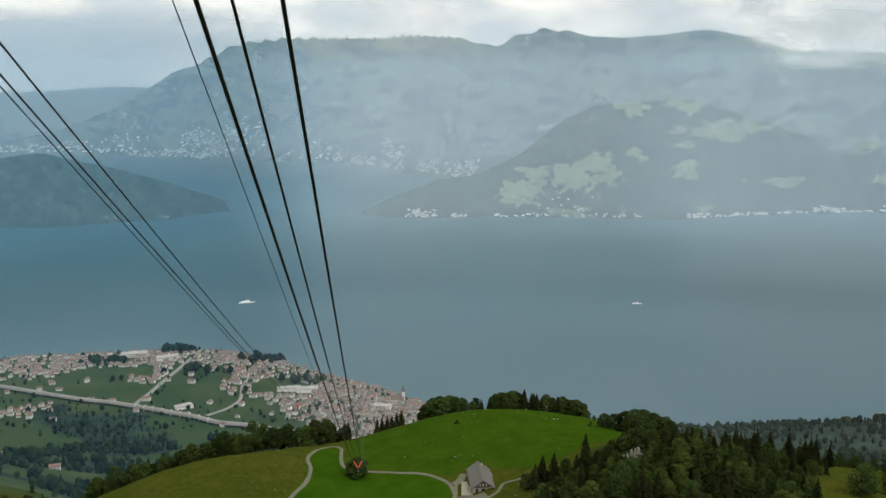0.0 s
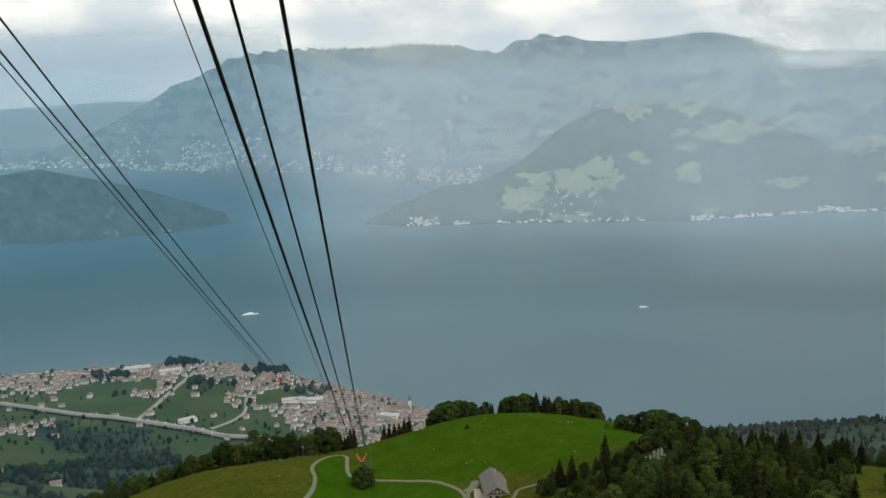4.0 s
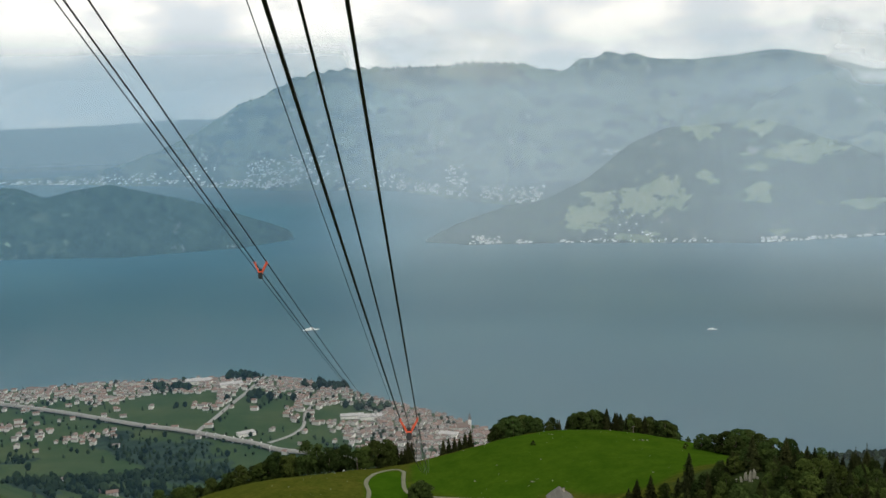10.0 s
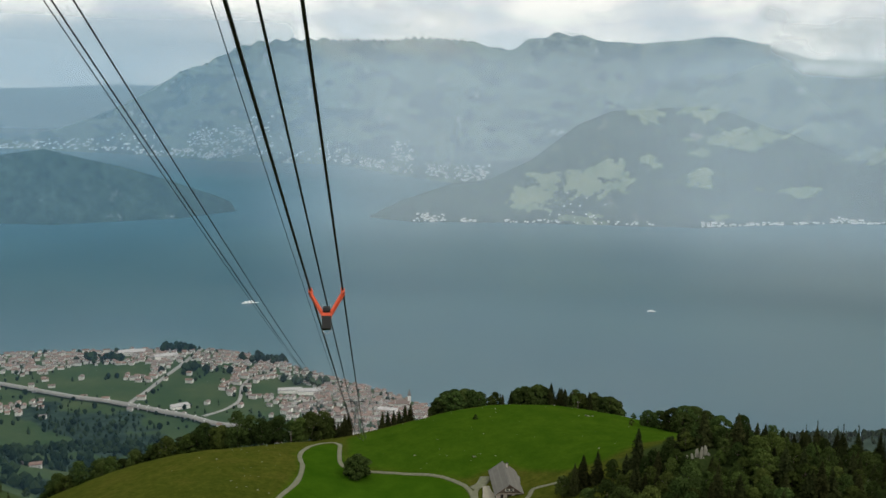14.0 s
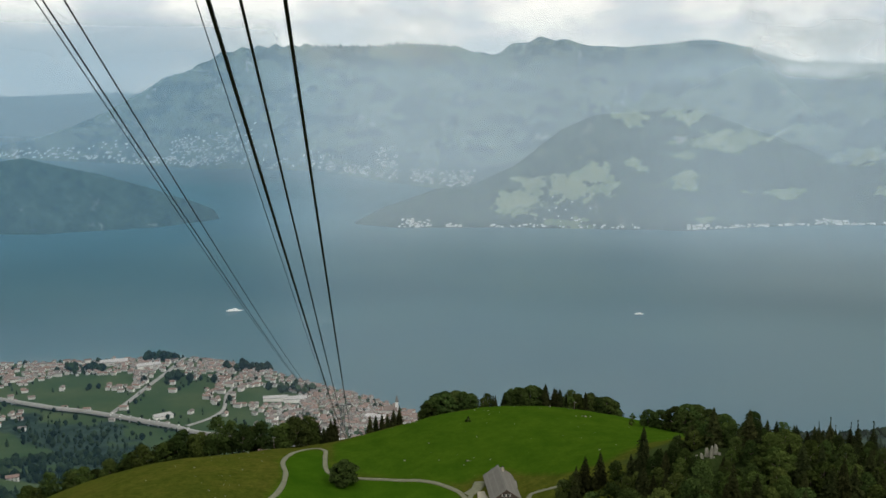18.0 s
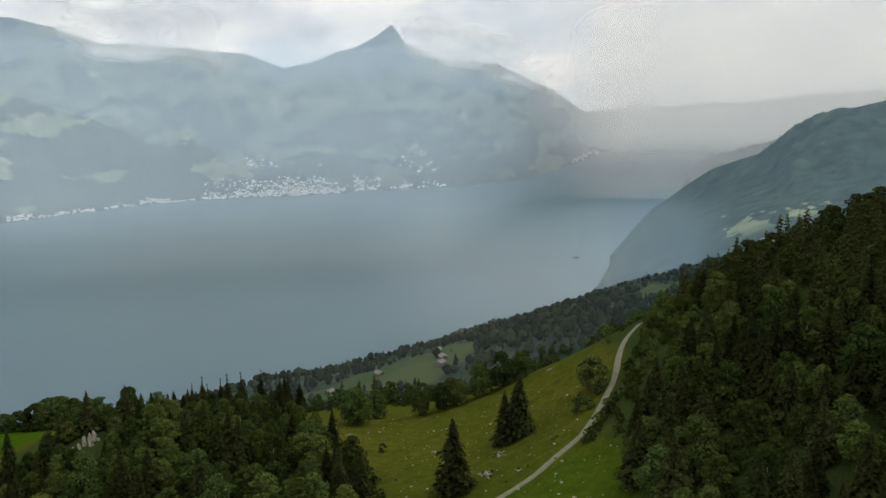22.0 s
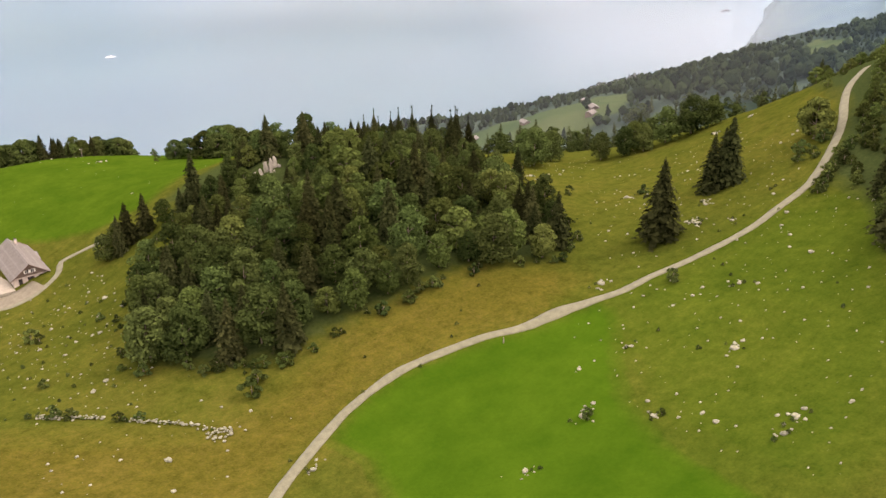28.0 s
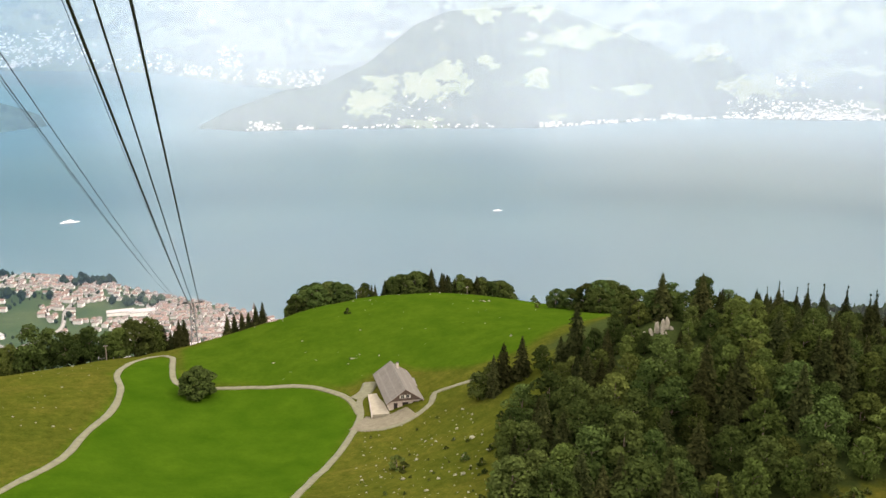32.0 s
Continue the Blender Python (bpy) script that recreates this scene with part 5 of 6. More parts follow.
# ---- the hut by the track ----
HZ = place_z(-11, 304.5)
hut = thing("hut", -11.2, 304.5, HZ, "small grey wooden hut beside the gravel track", "hut", turn=28)
for s in (-1, 1):
    part("side_wall", Mesh().box(s * 1.5 - 0.06, s * 1.5 + 0.06, -2.1, 2.1, -0.8, 1.9), BOARDS, hut)
    part("end_wall", Mesh().box(-1.5, 1.5, s * 2.1 - 0.06, s * 2.1 + 0.06, -0.8, 2.2), BOARDS, hut)
    rs = part("roof_slope", Mesh().add([(0, -2.6, 3.0), (s * 2.0, -2.6, 1.75), (s * 2.0, 2.6, 1.75), (0, 2.6, 3.0), (0, -2.6, 2.9), (s * 2.0, -2.6, 1.65), (s * 2.0, 2.6, 1.65), (0, 2.6, 2.9)],
         [(0, 1, 2, 3), (4, 7, 6, 5), (0, 4, 5, 1), (1, 5, 6, 2), (2, 6, 7, 3), (3, 7, 4, 0)]), ROOF if s < 0 else ROOF_PALE, hut, "grey boarded roof slope")
    for k in range(6):
        u = (k + 0.5) / 6
        part("batten", Mesh().beam((s * 2.0 * u, -2.6, 3.04 - 1.25 * u), (s * 2.0 * u, 2.6, 3.04 - 1.25 * u), 0.06), ROOF, rs)
part("door", Mesh().box(-0.45, 0.45, -2.19, -2.1, -0.4, 1.6), DARK, hut, "dark plank door")

# ---- stones ----
def stone_data(seed, flat=0.6):
    r = np.random.default_rng(seed)
    bm = bmesh.new()
    bmesh.ops.create_icosphere(bm, subdivisions=1, radius=1.0)
    for v in bm.verts:
        v.co *= r.uniform(0.7, 1.2)
        v.co.z *= flat
    me = bpy.data.meshes.new("boulder")
    bm.to_mesh(me)
    bm.free()
    me.materials.append(ROCK)
    return me


STONES = [stone_data(300 + i, 0.5 + 0.08 * (i % 4)) for i in range(8)]


def boulder(x, y, size, group="boulders on the pasture", label="pale weathered limestone boulder lying in the grass"):
    ob = new("boulder", STONES[int(rng.integers(len(STONES)))])
    ob.matrix_basis = pose(x, y, place_z(x, y) + size * 0.12, rng.uniform(-12, 12), rng.uniform(-12, 12), rng.uniform(0, 360)) @ Matrix.Diagonal((size * rng.uniform(0.8, 1.4), size, size * rng.uniform(0.7, 1.0), 1))
    return tagged(ob, label, "boulder", group)


BIG = [(147, 264, 1.3), (128, 239, 0.8), (135, 220, 1.2), (116, 242, 0.7), (108, 231, 0.7), (104, 230, 0.9), (110, 219, 0.8), (119, 198, 1.2), (114, 197, 0.8), (202, 276, 1.0), (187, 268, 1.4), (189, 258, 1.0),
       (158, 235, 0.9), (145, 242, 0.6), (63, 257, 0.9), (86, 226, 0.8), (201, 302, 1.2), (186, 266, 1.1), (267, 318, 1.5), (199, 273, 0.8), (203, 345, 1.2), (183, 366, 1.3), (275, 310, 0.9), (46, 453, 0.8), (110, 503, 1.2)]
for x, y, s in BIG:
    s *= 0.8
    for k in range(3 + int(s > 0.6) * 4):
        boulder(x + rng.normal() * (0.5 + 1.1 * s) * min(k, 1), y + rng.normal() * (0.4 + 0.9 * s) * min(k, 1), s * (1.0 if k == 0 else rng.uniform(0.25, 0.6)))
    if s > 0.6:
        for k in range(2):
            tree("bush", x + rng.normal() * 1.3, y + rng.normal() * 1.1, rng.uniform(0.2, 0.36), "shrubs on the pasture", "small dark tuft among stones on the pasture")
PASTURES = [([(100, 180), (195, 215), (205, 246), (128, 258), (112, 232)], 95), ([(150, 262), (205, 253), (262, 276), (262, 315), (215, 330), (180, 300)], 95), ([(22, 330), (40, 402), (70, 395), (66, 350), (52, 300), (30, 305)], 110),
            ([(170, 330), (195, 350), (240, 390), (262, 340), (220, 335)], 40), (MOWN_HILL, 30), ([(40, 262), (70, 272), (62, 295), (30, 300), (5, 290)], 22), ([(-85, 430), (-40, 400), (-40, 490), (-60, 495)], 14)]
pebbles = []
for poly, n in PASTURES:
    spots = scatter(poly, 1.6, n, 5000)[:n * 3]
    for k, (x, y) in enumerate(spots):
        s = float(np.clip(rng.lognormal(-1.4, 0.55), 0.1, 0.8))
        if fbm(np.array([x / 9]), np.array([y / 9]), 3, 77)[0] < 0.42 and rng.uniform() < 0.75:
            continue
        if k < n * 0.62:
            boulder(x, y, s, "stones scattered in the grass", "small pale stone lying in the grass")
        else:
            pebbles.append((x, y, s * 0.75))
SV, SF = [], []
for x, y, s in pebbles:
    n = len(SV)
    z = place_z(x, y)
    top = rng.uniform(-0.3, 0.3, 2) * s
    for k in range(6):
        a = k * 1.047 + rng.uniform(-0.3, 0.3)
        q = s * rng.uniform(0.7, 1.3)
        SV.append((x + math.cos(a) * q, y + math.sin(a) * q * 0.8, z - 0.1))
    for k in range(6):
        bx, by, bz = SV[n + k]
        SV.append((x + (bx - x) * 0.7, y + (by - y) * 0.7, z + s * rng.uniform(0.3, 0.6)))
    SV.append((x + top[0], y + top[1], z + s * 0.7))
    for k in range(6):
        j = (k + 1) % 6
        SF += [(n + k, n + j, n + 6 + j, n + 6 + k), (n + 6 + k, n + 6 + j, n + 12)]
tagged(mesh_object("stones", SV, SF, ROCK), "many small pale stones strewn over the pasture", "stones", kind="stuff")

# the ruined dry-stone wall
WALL = [(8, 308), (14, 318), (20, 325), (27, 316.5), (34, 309), (40, 304), (46, 295), (52, 288.5), (56, 281)]
for k in range(16):
    i = int(rng.integers(len(WALL) - 1))
    u = rng.uniform()
    tree("bush", WALL[i][0] * (1 - u) + WALL[i + 1][0] * u + rng.normal() * 0.5, WALL[i][1] * (1 - u) + WALL[i + 1][1] * u + rng.normal() * 0.5, rng.uniform(0.2, 0.6), "shrubs along the stone wall", "low dark bramble beside the tumbled wall")
wall = thing("dry_stone_wall", 20, 325, place_z(20, 325), "tumbled dry-stone wall running across the pasture", "stone wall")
wp = curve_points(WALL, 0.62)
for i, (x, y) in enumerate(wp):
    gap = fbm(np.array([x / 7.0]), np.array([y / 7.0]), 2, 40)[0]
    if gap < 0.37:
        continue
    for k in range(2):
        px, py, s = x + rng.normal() * 0.4, y + rng.normal() * 0.4, rng.uniform(0.2, 0.42)
        st = new("stone", STONES[int(rng.integers(len(STONES)))])
        st.parent = wall
        st.matrix_basis = pose(px - 20, py - 325, place_z(px, py) - place_z(20, 325) + 0.2 + 0.3 * k, rng.uniform(-20, 20), 0, rng.uniform(0, 360)) @ Matrix.Diagonal((s * 1.2, s, s * 0.9, 1))
heap = thing("stone_heap", 56, 280.5, place_z(56, 280.5), "heap of grey field stones at the end of the wall", "stone heap")
for k in range(46):
    px, py = rng.normal() * 1.5, rng.normal() * 1.2
    st = new("stone", STONES[int(rng.integers(len(STONES)))])
    st.parent = heap
    s = rng.uniform(0.2, 0.42)
    st.matrix_basis = pose(px, py, place_z(56 + px, 280.5 + py) - place_z(56, 280.5) + 0.25 + max(0, 0.7 - 0.4 * math.hypot(px, py)), rng.uniform(-30, 30), 0, rng.uniform(0, 360)) @ Matrix.Diagonal((s, s, s, 1))

# the crag in the wood
CRAG_ROCK = simple("pale_cracked_limestone", (0.20, 0.195, 0.155), 0.9, vary=0.55, scale=0.9, per_object=0.3)


def crag_rock(seed):
    """A weathered upright block: a lump cut flat by a few joints."""
    r = np.random.default_rng(seed)
    bm = bmesh.new()
    bmesh.ops.create_icosphere(bm, subdivisions=3, radius=1.0)
    cuts = [(Vector((r.normal(), r.normal(), r.normal() * 0.5)).normalized(), r.uniform(0.3, 0.7)) for _ in range(14)]
    for v in bm.verts:
        for n, d in cuts:
            over = v.co.dot(n) - d
            if over > 0:
                v.co -= n * over * 0.92
        v.co *= 1 + 0.2 * noise.noise(v.co * 2.3 + Vector((seed, 0, 0))) + 0.12 * noise.noise(v.co * 6.0 + Vector((0, seed, 0)))
    me = bpy.data.meshes.new("rock")
    bm.to_mesh(me)
    bm.free()
    me.materials.append(CRAG_ROCK)
    return me


CRAG_ROCKS = [crag_rock(700 + i) for i in range(5)]
crag_ob = thing("rock_crag", 116, 365.5, place_z(116, 365.5), "bare pale limestone crag rising from the wooded knoll", "crag")
for k, (dx, dy, dz, sx, sz) in enumerate([(0.4, 0, 1.6, 1.5, 3.6), (1.7, 0.4, 0.9, 1.3, 2.9), (-1.2, 0.2, 0.4, 1.2, 2.6), (2.9, 0.3, -0.4, 1.2, 2.0), (-2.6, 0.5, -0.7, 1.1, 1.8), (0.9, -0.9, -0.9, 1.4, 1.9), (-0.4, -1.0, -1.3, 1.2, 1.4),
                                          (-4.6, 1.0, -0.9, 0.9, 1.2), (4.6, 1.0, -1.0, 1.0, 1.3), (2.4, -0.8, -1.5, 1.1, 1.2)]):
    st = new("rock", CRAG_ROCKS[k % 5])
    st.parent = crag_ob
    st.matrix_basis = pose(dx, dy, dz, rng.uniform(-8, 8), rng.uniform(-9, 9), rng.uniform(0, 360)) @ Matrix.Diagonal((sx, sx * 0.9, sz, 1))

# shrubs
for x, y, s in [(67, 288, 1.7), (70, 291, 1.3), (43, 366, 1.5), (44, 362, 1.1), (58, 355, 0.9), (62, 309, 1.0), (33, 310, 1.2), (36, 307.5, 1.0), (46, 296, 0.8), (43, 300, 0.8), (29, 314, 0.6), (155, 250, 1.2), (36, 328, 0.9), (60, 330, 1.0),
                (104, 229, 0.9), (111, 218, 0.6), (206, 300, 1.2), (195, 320, 1.2), (78, 292, 1.2), (66, 302, 1.2), (72, 296, 1.0), (110, 290, 1.2), (118, 290, 1.0), (60, 315, 1.1), (103, 291, 1.3), (128, 288, 1.2), (52, 500, 1.0), (224, 262, 1.4), (230, 265, 1.6), (236, 262, 1.5), (226, 259, 1.3)]:
    tree("bush", x, y, s, "shrubs on the pasture")
foot_line = curve_points([(90, 385), (70, 364), (53, 320), (64, 304), (77, 293), (95, 293), (107, 291), (129, 291), (148, 281), (162, 287), (174, 306)], 3.4)
for x, y in foot_line:
    if rng.uniform() < 0.8:
        tree("bush", x + rng.normal() * 1.3, y + rng.normal() * 1.3, rng.uniform(0.45, 1.25), "shrubs along the wood's foot", "leafy green shrub at the foot of the wood")
for x, y in scatter([(24, 332), (42, 398), (66, 392), (62, 350), (50, 302), (30, 306)], 5.0, 91)[:32]:
    tree("bush", x, y, rng.uniform(0.18, 0.42), "shrubs on the pasture", "small dark tuft among stones on the pasture")
for i in range(60):
    x, y = rng.uniform(60, 215), rng.uniform(180, 310)
    if not inside(KNOLL_WOOD, np.array([x]), np.array([y]))[0] and not inside(MOWN_EAST, np.array([x]), np.array([y]))[0]:
        tree("bush", x, y, rng.uniform(0.18, 0.4), "shrubs on the pasture", "tiny tuft of dark rushes in the pasture")

# ---- the lowland between the hill and the lake ----
PLASTER = simple("pale_house_plaster", (0.70, 0.68, 0.64), 0.9, vary=0.12, scale=0.06, per_object=0.35)


def roof_tiles():
    """Roofs of many ages: grey, brown and faded red, each its own."""
    m = Nodes("mixed_village_roof_tiles")
    g, oi = m.n("NewGeometry"), m.n("ObjectInfo")
    pick = m.math("FRACT", m.math("ADD", m.math("MULTIPLY", g.outputs["Random Per Island"], 0.55), m.math("MULTIPLY", oi.outputs["Random"], 3.7)))
    col = m.ramp(pick, [(0.0, (0.115, 0.105, 0.098)), (0.3, (0.145, 0.100, 0.082)), (0.55, (0.19, 0.125, 0.10)), (0.8, (0.135, 0.115, 0.105)), (1.0, (0.24, 0.225, 0.21))])
    stain = m.ramp(m.noise(0.5, 5.0, 0.7), [(0.3, 0.72), (0.7, 1.15)])
    return m.surface(m.mix(1.0, col, stain, "MULTIPLY"), 0.85, 0.0, m.bump(m.noise((1.0, 1.0, 4.0), 3.0), 0.3, 0.05))


TILES = roof_tiles()
WOODEN = simple("brown_chalet_boards", (0.115, 0.092, 0.068), 0.85, vary=0.3, scale=0.3, per_object=0.6)
FLAT = simple("grey_flat_roof", (0.29, 0.28, 0.27), 0.85, vary=0.2, scale=0.1)
ASPHALT = simple("grey_asphalt", (0.20, 0.195, 0.18), 0.9, vary=0.2, scale=0.05)


def house_walls(l, w, h, r, mat):
    m = Mesh()
    m.add([(-l, -w, -3), (l, -w, -3), (l, w, -3), (-l, w, -3), (-l, -w, h), (l, -w, h), (l, w, h), (-l, w, h), (-l, 0, h + r), (l, 0, h + r)],
          [(0, 1, 5, 4), (2, 3, 7, 6), (1, 2, 6, 9, 5), (3, 0, 4, 8, 7), (4, 5, 9, 8), (6, 7, 8, 9)])
    return m.data("wall", mat)


def house_roof(l, w, h, r, mat):
    o, k = 0.9, 1 + 0.9 / w
    m = Mesh()
    for s in (-1, 1):
        m.add([(-l - o, 0, h + r + 0.15), (l + o, 0, h + r + 0.15), (l + o, s * w * k, h + r - r * k + 0.15), (-l - o, s * w * k, h + r - r * k + 0.15),
               (-l - o, 0, h + r + 0.5), (l + o, 0, h + r + 0.5), (l + o, s * w * k, h + r - r * k + 0.5), (-l - o, s * w * k, h + r - r * k + 0.5)],
              [(0, 1, 2, 3), (4, 7, 6, 5), (0, 4, 5, 1), (1, 5, 6, 2), (2, 6, 7, 3), (3, 7, 4, 0)])
    return m.data("roof", mat)


def window_row(l, w, h):
    m = Mesh()
    for s in (-1, 1):
        for k in range(3):
            x = -l * 0.6 + k * l * 0.6
            for z in np.arange(1.0, h - 1.0, 2.8):
                m.box(x - 0.6, x + 0.6, s * w - 0.06 if s < 0 else s * w - 0.02, s * w + 0.02 if s < 0 else s * w + 0.06, z, z + 1.4)
    return m.data("windows", GLASS)


SIZES = [(4.6, 3.4, 4.6, 1.8), (5.6, 4.0, 5.4, 2.0), (3.8, 3.2, 4.0, 1.8), (7.4, 4.4, 7.0, 1.9), (6.2, 3.7, 5.0, 1.8), (4.8, 4.3, 6.4, 2.3)]
HOUSES = [(house_walls(*q, PLASTER if i != 2 else WOODEN), house_roof(*q, TILES), window_row(*q[:3])) for i, q in enumerate(SIZES)]
FIELDS = [[(-235, 1790), (-245, 1880), (-228, 1935), (-175, 1935), (-112, 1872), (-112, 1780)], [(-690, 1960), (-660, 2060), (-480, 2060), (-470, 1950)], [(-420, 1750), (-415, 1880), (-320, 1900), (-270, 1740)], [(-640, 1840), (-600, 1930), (-470, 1900), (-460, 1760)]]
STREETS = [[(-410, 2225), (-422, 2055), (-435, 1927), (-446, 1785), (-452, 1700)], [(-300, 1640), (-255, 1740), (-262, 1880), (-235, 1960), (-120, 1960)]]
r3 = np.random.default_rng(33)
town = []
P = np.stack([r3.uniform(-1250, 170, 60000), r3.uniform(1450, 2260, 60000)], -1)
dd = shore_y(P[:, 0]) - P[:, 1]
core = np.exp(-((P[:, 0] - 10) / 170) ** 2) * smooth(430, 250, dd) * 0.6
shoreband = smooth(230, 60, dd) * 0.16
loose = 0.006 + 0.15 * smooth(0.54, 0.64, fbm(P[:, 0] / 130, P[:, 1] / 130, 3, 55))
want = np.clip(np.maximum(np.maximum(core, shoreband), loose * smooth(640, 480, dd)), 0, 1)
ok = (dd > 12) & (dd < 640) & (r3.uniform(0, 1, len(P)) < want)
for line in STREETS:
    way = curve_points(line, 8.0)
    ok &= np.min(np.hypot(P[:, None, 0] - way[None, :, 0], P[:, None, 1] - way[None, :, 1]), axis=1) > 11
for poly in FIELDS:
    ok &= ~inside(poly, P[:, 0], P[:, 1])
cells = {}
for p in P[ok]:
    c = (int(p[0] // 11), int(p[1] // 11))
    near = [q for i in (-1, 0, 1) for j in (-1, 0, 1) for q in cells.get((c[0] + i, c[1] + j), ())]
    if all(np.hypot(*(p - q)) > 11 for q in near):
        cells.setdefault(c, []).append(p)
        town.append(p)
town = sorted(town, key=lambda p: np.hypot(p[0] + 60, p[1] - 1600))
tz = heights([p[0] for p in town], [p[1] for p in town])
bulk = {"wall": ([], []), "roof": ([], [])}
for k, (p, z) in enumerate(zip(town, tz)):
    wall_data, roof_data, win_data = HOUSES[int(r3.integers(len(HOUSES)))]
    turn = math.degrees(0.25 * math.sin(p[0] / 170)) + 90 * int(r3.integers(2)) + r3.normal() * 7
    if k < 260:
        ob = thing("house", p[0], p[1], float(z), "pale plastered village house with a brown tiled roof", "house", "houses of the lakeside village", turn)
        w = part("wall", wall_data, None, ob)
        part("windows", win_data, None, w)
        part("roof", roof_data, None, ob)
    else:
        m = pose(p[0], p[1], float(z), 0, 0, turn)
        for key, data in (("wall", wall_data), ("roof", roof_data)):
            V, F = bulk[key]
            n = len(V)
            V += [tuple(m @ v.co) for v in data.vertices]
            F += [tuple(n + i for i in q.vertices) for q in data.polygons]
tagged(mesh_object("village_walls", *bulk["wall"], PLASTER), "pale plastered houses of the lakeside village", "village", kind="stuff")
tagged(mesh_object("village_roofs", *bulk["roof"], TILES), "brown tiled roofs of the lakeside village", "village", kind="stuff")
for x, y, l, w, h, turn in [(-163, 1832, 24, 9, 7, 5), (-124, 1826, 22, 11, 8, 3), (-470, 2120, 26, 12, 9, 20), (-560, 2170, 30, 14, 9, 10), (30, 1700, 18, 9, 9, -20), (-350, 1690, 16, 9, 6, 30)]:
    hall = thing("hall", x, y, place_z(x, y), "long pale hall with a grey flat roof at the village edge", "hall", "halls", turn)
    part("wall", Mesh().box(-l, l, -w, w, -3, h), PLASTER, hall)
    part("roof", Mesh().box(-l - 0.6, l + 0.6, -w - 0.6, w + 0.6, h, h + 0.8), FLAT, hall)
church = thing("church", 60, 1745, place_z(60, 1745), "white village church with a slim pointed tower", "church")
part("nave", Mesh().box(-14, 10, -7, 7, -3, 10), PLASTER, church)
part("roof", house_roof(12.5, 7.2, 10, 6, TILES), None, church)
part("tower", Mesh().box(10, 16, -3, 3, -3, 24), PLASTER, church)
part("spire", Mesh().add([(9.6, -3.4, 24), (16.4, -3.4, 24), (16.4, 3.4, 24), (9.6, 3.4, 24), (13, 0, 38)], [(0, 1, 4), (1, 2, 4), (2, 3, 4), (3, 0, 4), (3, 2, 1, 0)]), TILES, church, "dark pointed spire")

# motorway on its low embankment, and the village street
motor = lane("motorway", [(-1400, 2180), (-1180, 2110), (-1011, 2038), (-791, 1916), (-634, 1817), (-441, 1695), (-366, 1647), (-290, 1603), (-180, 1560), (-60, 1520)], 12, "pale grey motorway crossing the fields above the village", ASPHALT, 9.0, 0.0, 12.0, 5)
lane("village_street", STREETS[0], 10, "straight pale village street running down to the lake", ASPHALT, 2.0, 0.0, 12.0, 3)
lane("village_street", STREETS[1], 7, "narrow village lane curving round a field", ASPHALT, 1.5, 0.0, 10.0, 3)
for i in range(9):
    x = -441 + 151 * i / 8
    y = 1695 - 92 * i / 8
    pier = tagged(mesh_object("bridge_pier", *(lambda m: (m.v, m.f))(Mesh().box(x - 1, x + 1, y - 6, y + 6, place_z(x, y) - 3, place_z(x, y) + 8.6)), CONCRETE), "grey concrete pier under the motorway viaduct", "bridge pier", "piers of the viaduct")

# farms on the slopes
FARM_WINDOW = Mesh().box(-0.6, 0.6, -0.06, 0.06, 0, 1.4).data("window", GLASS)
for x, y, turn in [(-613, 1271, 20), (-531, 1293, 70), (-590, 1300, 10), (-857, 1620, 30), (-732, 1499, 60), (-395, 1086, 40), (-380, 1075, 15)]:
    wall_data, roof_data, win_data = HOUSES[int(r3.integers(1, 5))]
    farm = thing("farmhouse", x, y, place_z(x, y), "farmhouse with pale walls and a brown roof among meadows", "farmhouse", "farms on the slope", turn)
    w = part("wall", wall_data, None, farm)
    fx, fy = max(v.co.x for v in wall_data.vertices), max(v.co.y for v in wall_data.vertices)
    for sy in (-1, 1):
        for wx in (-0.6, 0.0, 0.6):
            for wz in (1.0, 3.8):
                part("window", FARM_WINDOW, None, w).matrix_basis = pose(wx * fx, sy * fy, wz)
    part("roof", roof_data, None, farm)

CHALET = (house_walls(4.2, 3.2, 2.6, 1.6, WOODEN), house_roof(4.2, 3.2, 2.6, 1.6, ROOF_PALE))
for x, y, turn in [(777, 843, 30), (581, 738, 80), (581, 656, 15), (594, 664, 60), (700, 770, 40), (560, 790, 10), (1100, 760, 40), (1150, 800, 20)]:
    hay = thing("hay_barn", x, y, place_z(x, y), "small brown wooden hay barn on a sloping meadow", "barn", "hay barns on the slope", turn)
    part("wall", CHALET[0], None, hay)
    part("roof", CHALET[1], None, hay)

# woods of the slopes
n = 90000
Q = np.stack([r3.uniform(-1500, 2400, n), r3.uniform(350, 2240, n)], -1)
rq = np.hypot(Q[:, 0] - EYE0[0], Q[:, 1] - EYE0[1])
aq = np.degrees(np.arctan2(Q[:, 0] - EYE0[0], Q[:, 1] - EYE0[1]))
dq = shore_y(Q[:, 0]) - Q[:, 1]
fm = field_mask(Q[:, 0], Q[:, 1])
chance = np.where(fm < 0.5, 0.9, np.where((dq < 640) & (Q[:, 0] < 200), 0.09, 0.012)) * np.where((dq < 640) & (fm < 0.5), np.where(Q[:, 0] < 200, 0.35, 1.0), 1.0)
chance = np.maximum(chance, 0.55 * (dq < 45) * (Q[:, 0] > 200))
chance = np.where((Q[:, 0] > 420) & (Q[:, 0] < 560) & (Q[:, 1] > 540) & (Q[:, 1] < 640), chance * 0.25, chance)
clear = ((Q[:, 0] > -40) & (Q[:, 0] < 200) & (rq < 700)) | (Q[:, 0] > -170) & (Q[:, 0] < 300) & (Q[:, 1] < 530)
